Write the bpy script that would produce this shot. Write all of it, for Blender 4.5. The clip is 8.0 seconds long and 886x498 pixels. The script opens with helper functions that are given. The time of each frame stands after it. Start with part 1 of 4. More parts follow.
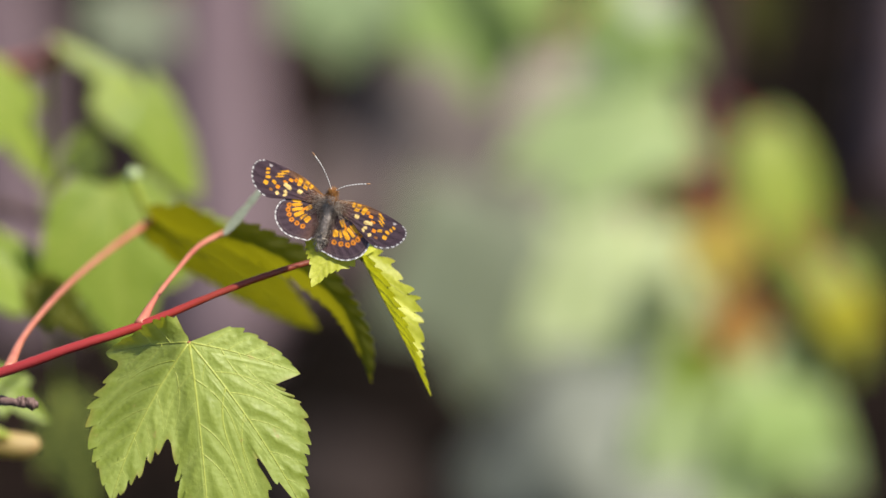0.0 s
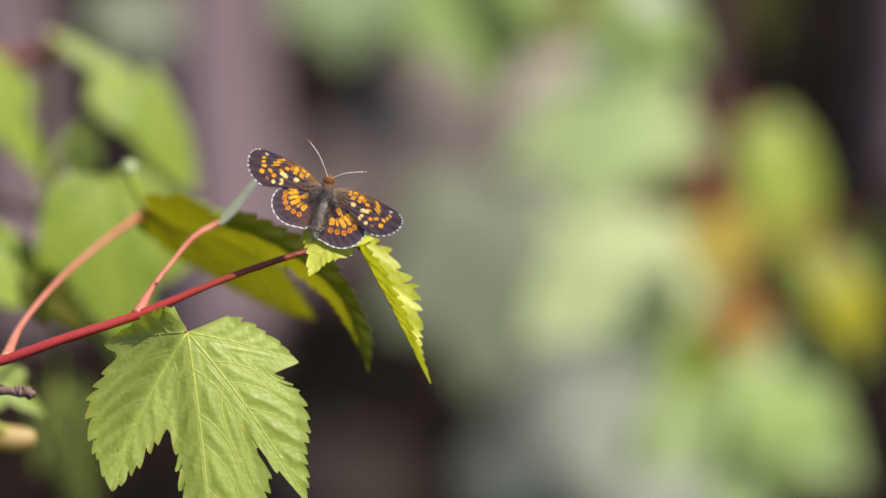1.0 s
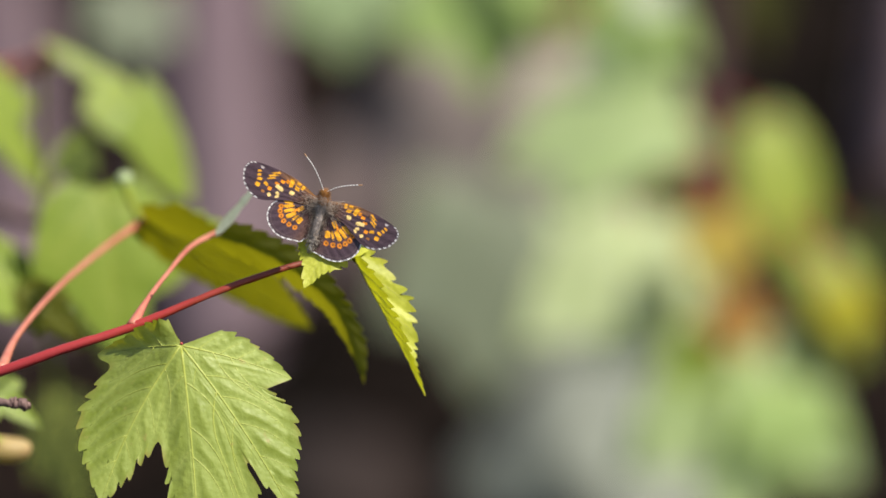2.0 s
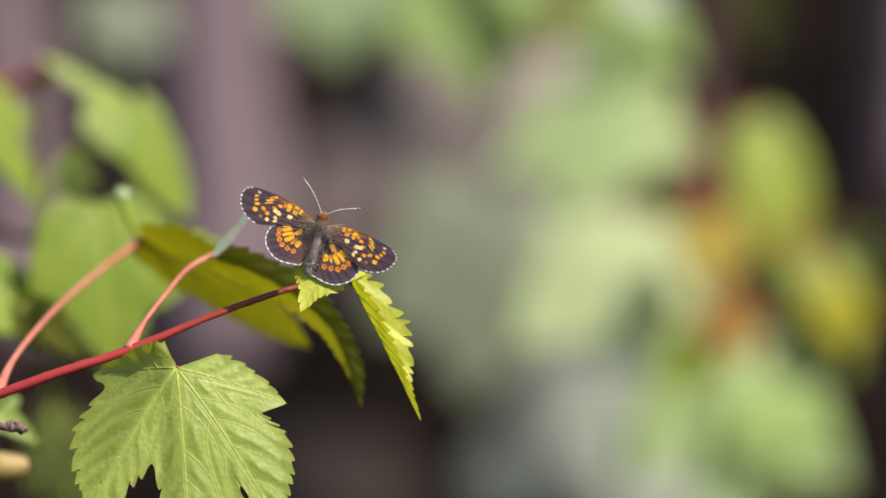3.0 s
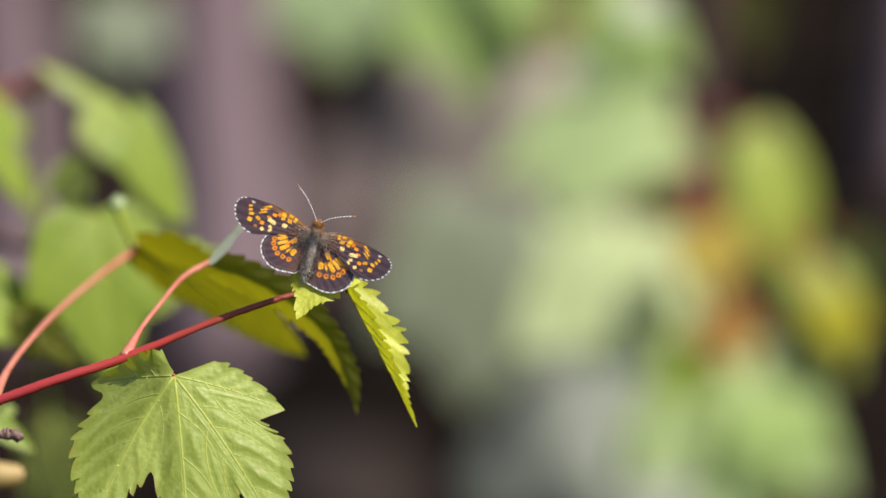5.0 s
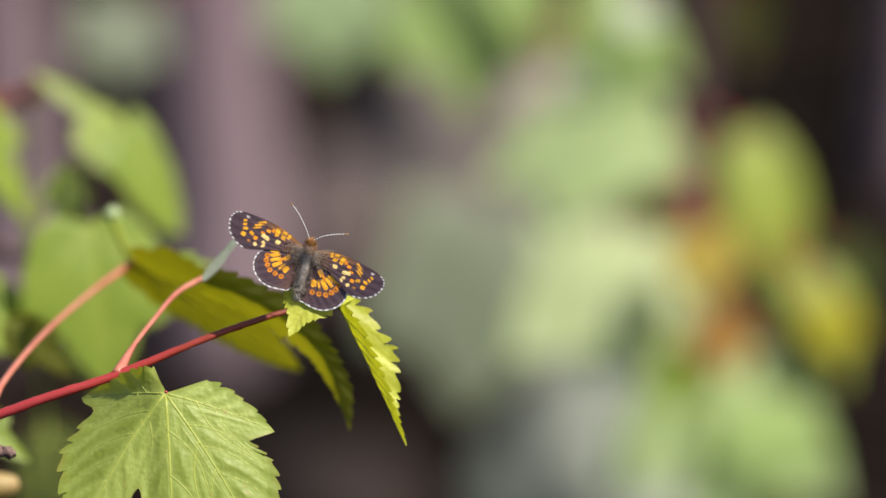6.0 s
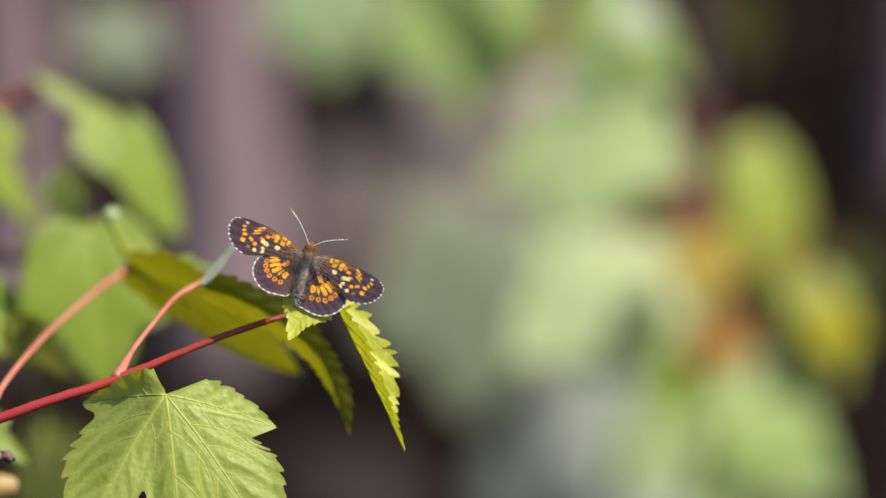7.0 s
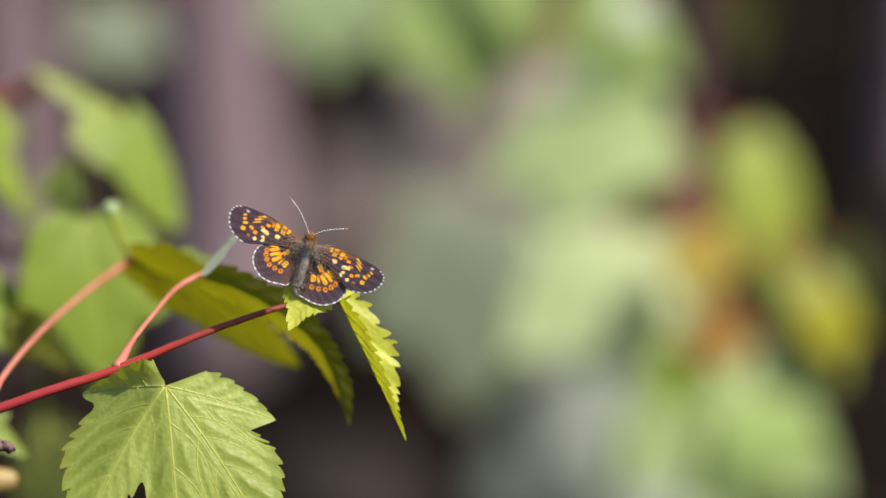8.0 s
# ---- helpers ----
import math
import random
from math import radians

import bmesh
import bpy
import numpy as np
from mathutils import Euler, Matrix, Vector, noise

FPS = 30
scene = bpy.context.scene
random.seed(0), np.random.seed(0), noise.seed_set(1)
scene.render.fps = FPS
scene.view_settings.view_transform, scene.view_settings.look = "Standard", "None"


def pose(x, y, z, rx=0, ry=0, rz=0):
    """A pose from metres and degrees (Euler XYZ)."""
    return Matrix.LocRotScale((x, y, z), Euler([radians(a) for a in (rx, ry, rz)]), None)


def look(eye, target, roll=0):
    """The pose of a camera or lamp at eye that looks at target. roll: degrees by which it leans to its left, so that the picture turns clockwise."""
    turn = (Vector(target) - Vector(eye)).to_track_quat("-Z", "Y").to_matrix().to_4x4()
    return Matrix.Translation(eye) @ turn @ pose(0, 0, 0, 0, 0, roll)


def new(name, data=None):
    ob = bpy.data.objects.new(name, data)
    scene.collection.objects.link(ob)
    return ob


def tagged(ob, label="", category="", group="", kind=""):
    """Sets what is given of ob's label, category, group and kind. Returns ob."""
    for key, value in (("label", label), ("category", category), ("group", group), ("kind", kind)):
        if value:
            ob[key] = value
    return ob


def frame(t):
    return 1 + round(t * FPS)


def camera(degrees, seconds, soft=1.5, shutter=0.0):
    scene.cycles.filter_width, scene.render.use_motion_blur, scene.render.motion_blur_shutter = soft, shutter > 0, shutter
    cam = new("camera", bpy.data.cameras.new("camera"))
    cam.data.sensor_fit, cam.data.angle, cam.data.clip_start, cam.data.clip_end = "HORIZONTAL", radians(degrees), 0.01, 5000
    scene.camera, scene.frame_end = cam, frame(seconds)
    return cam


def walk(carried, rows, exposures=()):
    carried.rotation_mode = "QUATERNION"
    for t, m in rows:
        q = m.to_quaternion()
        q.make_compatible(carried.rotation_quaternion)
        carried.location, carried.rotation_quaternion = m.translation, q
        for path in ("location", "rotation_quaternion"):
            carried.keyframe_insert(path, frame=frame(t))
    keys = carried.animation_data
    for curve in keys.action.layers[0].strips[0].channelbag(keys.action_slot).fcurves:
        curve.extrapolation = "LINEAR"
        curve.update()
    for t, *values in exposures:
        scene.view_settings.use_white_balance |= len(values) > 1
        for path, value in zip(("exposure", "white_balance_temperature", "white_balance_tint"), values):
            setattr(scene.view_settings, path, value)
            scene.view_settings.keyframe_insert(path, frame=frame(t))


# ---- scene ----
# A long lens looks 25 degrees down at a shrub; x goes across, z up, y away from the lens.
PITCH = 25.0
FOCUS = 1.4242
BUSH = pose(0, 0, 0.6, -PITCH, 0, 0)


def bush(p):
    """A point of the shrub's own tilted frame, in millimetres, in the world's metres."""
    return BUSH @ (Vector(p) / 1000)


def bush_way(p):
    return (BUSH.to_3x3() @ Vector(p)).normalized()


cam = camera(7.0, 8.0)
cam.data.dof.use_dof = True
cam.data.dof.focus_distance = FOCUS - 0.009
cam.data.dof.aperture_fstop = 7.8

CAMERA_TURN = [
    (0.0, 0.0000, 0.0000),
    (0.5, 0.0023, -0.0161),
    (1.0, 0.0056, -0.0268),
    (1.5, 0.0094, -0.0322),
    (1.7, 0.0111, -0.0322),
    (2.8, 0.0212, -0.0161),
    (3.0, 0.0232, -0.0161),
    (3.5, 0.0284, -0.0027),
    (4.0, 0.0337, 0.0161),
    (4.5, 0.0393, 0.0107),
    (4.7, 0.0416, 0.0107),
    (5.8, 0.0547, 0.0510),
    (6.0, 0.0572, 0.0510),
    (6.5, 0.0634, 0.0751),
    (7.0, 0.0699, 0.0697),
    (7.5, 0.0764, 0.0536),
    (8.0, 0.0831, 0.0456),
]
EYE = bush((0, -FOCUS * 1000, 0))
walk(cam, [(t, pose(*EYE, 90 - PITCH + up, 0, turn)) for t, turn, up in CAMERA_TURN])

# ---- light ----
SUN_WAY = Vector((0.5, -0.24, 0.83)).normalized()
world = bpy.data.worlds.new("sky")
scene.world = world
world.use_nodes = True
sky = world.node_tree.nodes.new("ShaderNodeTexSky")
sky.sky_type, sky.sun_disc = "NISHITA", False
sky.sun_elevation = math.asin(SUN_WAY.z)
sky.sun_rotation = math.atan2(SUN_WAY.x, SUN_WAY.y)
world.node_tree.links.new(sky.outputs[0], world.node_tree.nodes["Background"].inputs[0])
world.node_tree.nodes["Background"].inputs[1].default_value = 0.08
sun = new("sun", bpy.data.lights.new("sun", "SUN"))
sun.data.energy, sun.data.angle, sun.data.color = 5.0, radians(0.5), (1.0, 0.95, 0.86)
sun.matrix_world = look(SUN_WAY * 5, (0, 0, 0))
scene.view_settings.exposure = 0.50

# ---- materials ----
def material(name):
    m = bpy.data.materials.new(name)
    m.use_nodes = True
    n = m.node_tree.nodes
    return m, n, m.node_tree.links, n["Principled BSDF"]


def texture(n, links, scale, detail=4.0, rough=0.6, coords="Object"):
    where = n.new("ShaderNodeTexCoord")
    tex = n.new("ShaderNodeTexNoise")
    tex.inputs["Scale"].default_value = scale
    tex.inputs["Detail"].default_value = detail
    tex.inputs["Roughness"].default_value = rough
    links.new(where.outputs[coords], tex.inputs["Vector"])
    return tex


def ramp(n, links, source, stops):
    r = n.new("ShaderNodeValToRGB")
    while len(r.color_ramp.elements) < len(stops):
        r.color_ramp.elements.new(0.5)
    for e, (at, colour) in zip(r.color_ramp.elements, stops):
        e.position, e.color = at, (*colour, 1)
    links.new(source, r.inputs[0])
    return r


def bump(n, links, source, target, strength, distance):
    b = n.new("ShaderNodeBump")
    b.inputs["Strength"].default_value, b.inputs["Distance"].default_value = strength, distance
    links.new(source, b.inputs["Height"])
    links.new(b.outputs[0], target.inputs["Normal"])
    return b


def leaf_material(name, deep, pale, glow, share=0.42, rough=0.42, spec=0.5, rim=(0.40, 0.20, 0.05)):
    """A thin living leaf: mottled face, fine grain, and light that shines through it."""
    m, n, links, face = material(name)
    big = texture(n, links, 70, 6, 0.68)
    fine = texture(n, links, 1100, 3, 0.6)
    both = n.new("ShaderNodeMath")
    both.operation = "MULTIPLY_ADD"
    both.inputs[1].default_value = 0.35
    links.new(fine.outputs[0], both.inputs[0])
    links.new(big.outputs[0], both.inputs[2])
    colour = ramp(n, links, both.outputs[0], [(0.45, deep), (0.9, pale)])
    # a few tan specks, as on any leaf that has stood in the weather
    speck = texture(n, links, 420, 2, 0.5)
    where = ramp(n, links, speck.outputs[0], [(0.70, (0, 0, 0)), (0.76, (0.6, 0.6, 0.6))])
    worn = n.new("ShaderNodeMix")
    worn.data_type = "RGBA"
    worn.inputs["B"].default_value = (0.46, 0.32, 0.09, 1)
    links.new(where.outputs[0], worn.inputs["Factor"])
    links.new(colour.outputs[0], worn.inputs["A"])
    # the blade is paler and yellower along its veins
    along = n.new("ShaderNodeAttribute")
    along.attribute_name = "near_vein"
    fade = n.new("ShaderNodeMath")
    fade.operation = "MULTIPLY"
    fade.inputs[1].default_value = 0.45
    links.new(along.outputs["Fac"], fade.inputs[0])
    veined = n.new("ShaderNodeMix")
    veined.data_type = "RGBA"
    veined.inputs["B"].default_value = (*[min(1, 1.25 * c + 0.05) for c in pale], 1)
    links.new(fade.outputs[0], veined.inputs["Factor"])
    links.new(worn.outputs["Result"], veined.inputs["A"])
    # the margin of the blade is browned and reddish in places
    margin = n.new("ShaderNodeAttribute")
    margin.attribute_name = "margin"
    patches = texture(n, links, 150, 2, 0.5)
    some = ramp(n, links, patches.outputs[0], [(0.42, (0.05, 0.05, 0.05)), (0.62, (0.75, 0.75, 0.75))])
    amount = n.new("ShaderNodeMath")
    amount.operation = "MULTIPLY"
    thin = n.new("ShaderNodeMath")
    thin.operation = "POWER"
    thin.inputs[1].default_value = 2.5
    links.new(margin.outputs["Fac"], thin.inputs[0])
    links.new(thin.outputs[0], amount.inputs[0])
    links.new(some.outputs[0], amount.inputs[1])
    edged = n.new("ShaderNodeMix")
    edged.data_type = "RGBA"
    edged.inputs["B"].default_value = (*rim, 1)
    links.new(amount.outputs[0], edged.inputs["Factor"])
    links.new(veined.outputs["Result"], edged.inputs["A"])
    links.new(edged.outputs["Result"], face.inputs["Base Color"])
    face.inputs["Roughness"].default_value = rough
    face.inputs["Specular IOR Level"].default_value = spec
    cells = n.new("ShaderNodeTexVoronoi")
    cells.inputs["Scale"].default_value = 900
    links.new(fine.inputs["Vector"].links[0].from_socket, cells.inputs["Vector"])
    raised = n.new("ShaderNodeMath")
    raised.operation = "MULTIPLY_ADD"
    raised.inputs[1].default_value = -0.3
    links.new(cells.outputs["Distance"], raised.inputs[0])
    links.new(both.outputs[0], raised.inputs[2])
    relief = bump(n, links, raised.outputs[0], face, 0.35, 0.0006)
    shine = n.new("ShaderNodeBsdfTranslucent")
    through_colour = ramp(n, links, both.outputs[0], [(0.4, glow), (0.95, tuple(min(1, c * 1.25) for c in glow))])
    links.new(through_colour.outputs[0], shine.inputs["Color"])
    links.new(relief.outputs[0], shine.inputs["Normal"])
    mix = n.new("ShaderNodeMixShader")
    mix.inputs[0].default_value = share
    links.new(face.outputs[0], mix.inputs[1])
    links.new(shine.outputs[0], mix.inputs[2])
    links.new(mix.outputs[0], n["Material Output"].inputs["Surface"])
    return m


def solid_material(name, stops, scale, rough=0.7, relief=0.4, depth=0.001, spec=0.4, stretch=None):
    """An opaque, mottled surface with grain; scale in blotches per metre."""
    m, n, links, face = material(name)
    big = texture(n, links, scale, 6, 0.65)
    if stretch:
        mapping = n.new("ShaderNodeMapping")
        mapping.inputs["Scale"].default_value = stretch
        links.new(big.inputs["Vector"].links[0].from_socket, mapping.inputs["Vector"])
        links.new(mapping.outputs[0], big.inputs["Vector"])
    colour = ramp(n, links, big.outputs[0], stops)
    links.new(colour.outputs[0], face.inputs["Base Color"])
    face.inputs["Roughness"].default_value = rough
    face.inputs["Specular IOR Level"].default_value = spec
    bump(n, links, big.outputs[0], face, relief, depth)
    return m


LEAF = leaf_material("leaf_green", (0.222, 0.292, 0.018), (0.385, 0.46, 0.085), (0.64, 0.63, 0.010), 0.36, 0.56, 0.95)
LEAF_YOUNG = leaf_material("leaf_young", (0.36, 0.39, 0.008), (0.64, 0.645, 0.08), (0.72, 0.70, 0.012), 0.42, 0.5)
# olive: leaf green darkened, the dimness of the shaded side put into its colour
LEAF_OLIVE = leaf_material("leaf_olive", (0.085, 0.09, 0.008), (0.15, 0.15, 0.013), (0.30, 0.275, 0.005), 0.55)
LEAF_MID = leaf_material("leaf_mid", (0.16, 0.24, 0.012), (0.31, 0.39, 0.055), (0.40, 0.48, 0.03), 0.42, 0.45)
# next four leaf colours are lightened with the sheen of sun and sky
LEAF_SHEEN = leaf_material("leaf_sheen", (0.27, 0.38, 0.11), (0.52, 0.60, 0.32), (0.36, 0.48, 0.08), 0.35, 0.34)
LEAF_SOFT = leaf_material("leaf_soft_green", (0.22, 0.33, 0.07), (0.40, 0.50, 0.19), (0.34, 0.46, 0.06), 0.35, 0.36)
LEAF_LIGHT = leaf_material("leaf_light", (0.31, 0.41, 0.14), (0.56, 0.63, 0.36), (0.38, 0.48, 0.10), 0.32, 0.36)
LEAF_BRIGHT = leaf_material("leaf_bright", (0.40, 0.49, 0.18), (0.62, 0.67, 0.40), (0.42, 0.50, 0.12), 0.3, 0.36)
LEAF_YELLOW = leaf_material("leaf_yellowing", (0.22, 0.31, 0.02), (0.42, 0.46, 0.09), (0.48, 0.49, 0.02), 0.45)
LEAF_RUST = leaf_material("leaf_rust", (0.21, 0.10, 0.02), (0.31, 0.16, 0.035), (0.40, 0.21, 0.02), 0.4, 0.7, 0.2)
LEAF_GOLD = leaf_material("leaf_gold", (0.28, 0.25, 0.012), (0.40, 0.36, 0.03), (0.48, 0.43, 0.01), 0.4, 0.7, 0.15)
LEAF_AMBER = leaf_material("leaf_amber", (0.29, 0.21, 0.03), (0.40, 0.31, 0.06), (0.58, 0.42, 0.015), 0.4, 0.6, 0.2)
LEAF_WINE = leaf_material("leaf_wine", (0.20, 0.035, 0.04), (0.34, 0.09, 0.09), (0.30, 0.04, 0.03), 0.3, 0.6, 0.3)
LEAF_GAP_BROWN = leaf_material("leaf_gap_brown", (0.07, 0.038, 0.026), (0.13, 0.08, 0.055), (0.10, 0.05, 0.02), 0.25, 0.7, 0.2)
LEAF_CREAM = leaf_material("leaf_cream", (0.46, 0.33, 0.11), (0.62, 0.45, 0.22), (0.50, 0.40, 0.08), 0.35, 0.5, 0.5, (0.58, 0.22, 0.18))
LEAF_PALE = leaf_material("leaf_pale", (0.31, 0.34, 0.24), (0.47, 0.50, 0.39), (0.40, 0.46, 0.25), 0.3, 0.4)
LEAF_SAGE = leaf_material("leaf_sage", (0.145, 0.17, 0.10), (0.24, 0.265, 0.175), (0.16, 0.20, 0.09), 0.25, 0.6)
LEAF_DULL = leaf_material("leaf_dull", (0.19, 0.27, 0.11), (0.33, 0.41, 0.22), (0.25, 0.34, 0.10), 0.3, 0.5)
# three darkened leaf greens, with the shade put into their base colour
LEAF_DARK_SHADE = leaf_material("leaf_dark_shade", (0.03, 0.042, 0.010), (0.065, 0.08, 0.02), (0.06, 0.08, 0.01), 0.3, 0.8, 0.12)
LEAF_DEEP_SHADE = leaf_material("leaf_deep_shade", (0.040, 0.066, 0.008), (0.085, 0.12, 0.018), (0.10, 0.13, 0.008), 0.3, 0.6, 0.3)
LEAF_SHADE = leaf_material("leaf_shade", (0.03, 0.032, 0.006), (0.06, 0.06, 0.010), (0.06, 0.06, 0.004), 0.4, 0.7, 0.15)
VEIN = leaf_material("vein_yellow", (0.42, 0.46, 0.06), (0.54, 0.57, 0.14), (0.56, 0.58, 0.06), 0.35)
VEIN_PALE = leaf_material("vein_young", (0.55, 0.55, 0.10), (0.62, 0.62, 0.16), (0.6, 0.58, 0.05), 0.35)
STALK_RED = solid_material("stalk_red", [(0.3, (0.30, 0.028, 0.028)), (0.7, (0.46, 0.075, 0.06))], 160, 0.38, 0.3, 0.0004, 0.5)


def twig_material():
    """Red young bark; the butterfly's shade is painted brown towards the twig's end."""
    m, n, links, face = material("twig_red")
    where = n.new("ShaderNodeTexCoord")
    split = n.new("ShaderNodeSeparateXYZ")
    links.new(where.outputs["Generated"], split.inputs[0])
    grain = texture(n, links, 300, 5, 0.65)
    total = n.new("ShaderNodeMath")
    total.operation = "MULTIPLY_ADD"
    total.inputs[1].default_value = 0.16
    links.new(grain.outputs[0], total.inputs[0])
    links.new(split.outputs[0], total.inputs[2])
    colour = ramp(n, links, total.outputs[0], [(0.50, (0.37, 0.036, 0.040)), (0.80, (0.34, 0.034, 0.030)), (0.92, (0.24, 0.036, 0.020)), (1.0, (0.17, 0.036, 0.016))])
    links.new(colour.outputs[0], face.inputs["Base Color"])
    face.inputs["Roughness"].default_value = 0.4
    bump(n, links, grain.outputs[0], face, 0.35, 0.0004)
    return m


TWIG_RED = twig_material()
STALK_PINK = solid_material("stalk_pink", [(0.3, (0.40, 0.105, 0.072)), (0.7, (0.57, 0.23, 0.15))], 140, 0.4, 0.2, 0.0004, 0.5)
TWIG_BARK = solid_material("twig_bark", [(0.3, (0.10, 0.055, 0.05)), (0.7, (0.24, 0.15, 0.13))], 400, 0.7, 0.6, 0.0006)
STEM_DARK = solid_material("stem_dark", [(0.3, (0.022, 0.012, 0.011)), (0.7, (0.065, 0.032, 0.028))], 90, 0.7, 0.5, 0.001)
BARK_MAUVE = solid_material("bark_mauve", [(0.25, (0.14, 0.095, 0.11)), (0.75, (0.30, 0.215, 0.235))], 24, 0.85, 0.8, 0.004, 0.25, (1, 1, 0.25))
STONE_MAUVE = solid_material("stone_mauve", [(0.25, (0.205, 0.162, 0.138)), (0.75, (0.35, 0.285, 0.245))], 18, 0.8, 0.6, 0.004, 0.3)
STONE_GREEN = solid_material("stone_lichen", [(0.25, (0.15, 0.16, 0.125)), (0.75, (0.235, 0.245, 0.195))], 22, 0.85, 0.6, 0.004, 0.3)
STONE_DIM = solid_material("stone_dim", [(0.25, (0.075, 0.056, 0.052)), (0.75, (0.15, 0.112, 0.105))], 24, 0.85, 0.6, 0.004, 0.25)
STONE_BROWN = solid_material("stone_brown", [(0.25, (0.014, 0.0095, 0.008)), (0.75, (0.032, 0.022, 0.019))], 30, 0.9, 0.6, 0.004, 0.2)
# soil and litter: deep ground shade is put into these near-black colours
SHADED_SOIL = solid_material("soil", [(0.3, (0.004, 0.0033, 0.0027)), (0.55, (0.008, 0.006, 0.005)), (0.8, (0.024, 0.016, 0.013))], 9, 0.95, 0.8, 0.012, 0.02)
SHADED_LITTER = solid_material("litter", [(0.3, (0.006, 0.004, 0.003)), (0.7, (0.035, 0.022, 0.018))], 30, 0.9, 0.5, 0.002, 0.03)

# ---- building kit ----
def finish(bm, name, smooth=True):
    me = bpy.data.meshes.new(name)
    bmesh.ops.recalc_face_normals(bm, faces=bm.faces)
    for f in bm.faces:
        f.smooth = smooth
    bm.to_mesh(me)
    bm.free()
    return me


def part(name, bm, mat, parent, label="", m=None):
    """ONE mesh object under a thing or a part; m is its pose in the parent's space."""
    ob = new(name, bm if isinstance(bm, bpy.types.Mesh) else finish(bm, name))
    ob.data.materials.append(mat)
    ob.parent = parent
    if m is not None:
        ob.matrix_basis = m
    if label:
        tagged(ob, label)
    return ob


def smooth_line(points, steps=8):
    """A Catmull-Rom line through the points."""
    p = [Vector(q) for q in points]
    p = [p[0] * 2 - p[1]] + p + [p[-1] * 2 - p[-2]]
    out = []
    for i in range(1, len(p) - 2):
        a, b, c, d = p[i - 1:i + 3]
        for k in range(steps):
            t = k / steps
            out.append(0.5 * (2 * b + (c - a) * t + (2 * a - 5 * b + 4 * c - d) * t ** 2 + (3 * b - a - 3 * c + d) * t ** 3))
    out.append(p[-2].copy())
    return out


def add_tube(bm, line, radii, sides=10, lumps=0.0):
    """A round, tapering, slightly uneven tube along a line, closed at both ends."""
    rings = []
    side = Vector((0.31, 0.52, 0.79)).normalized()
    for i, p in enumerate(line):
        way = (line[min(i + 1, len(line) - 1)] - line[max(i - 1, 0)]).normalized()
        side = (side - way * side.dot(way)).normalized()
        up = way.cross(side)
        f = i / (len(line) - 1) * (len(radii) - 1)
        k = min(int(f), len(radii) - 2)
        r = radii[k] + (radii[k + 1] - radii[k]) * (f - k)
        ring = []
        for j in range(sides):
            a = 2 * math.pi * j / sides
            rr = r * (1 + lumps * noise.noise(p * 2.2 / max(r, 1e-5) * 0.2 + Vector((a, 0, 0))))
            ring.append(bm.verts.new(p + (side * math.cos(a) + up * math.sin(a)) * rr))
        rings.append(ring)
    for a, b in zip(rings, rings[1:]):
        for j in range(sides):
            bm.faces.new((a[j], a[(j + 1) % sides], b[(j + 1) % sides], b[j]))
    bm.faces.new(rings[0][::-1])
    bm.faces.new(rings[-1])
    return bm


def tube(points, radii, sides=10, steps=8, lumps=0.0):
    """points in the shrub's frame, millimetres; the mesh is in the world's metres."""
    return add_tube(bmesh.new(), [bush(q) for q in smooth_line(points, steps)], [r / 1000 for r in radii], sides, lumps)


# A leaf's outline: degrees from its middle line and reach (share of its length), tips and the bays between them.
def both_sides(half):
    return half + [(0, 1.0)] + [(-a, r) for a, r in reversed(half)]


MAPLE = both_sides([(160, 0.06), (104, 0.46), (80, 0.40), (46, 0.88), (23, 0.52)])
BROAD = both_sides([(155, 0.10), (102, 0.52), (78, 0.50), (42, 0.90), (22, 0.74)])
NARROW = both_sides([(150, 0.06), (64, 0.26), (30, 0.60), (17, 0.55)])
SPREAD = [(150, 0.10), (92, 0.56), (70, 0.50), (36, 1.0), (13, 0.72), (0, 0.82), (-13, 0.70), (-36, 0.96), (-70, 0.48), (-92, 0.55), (-150, 0.10)]


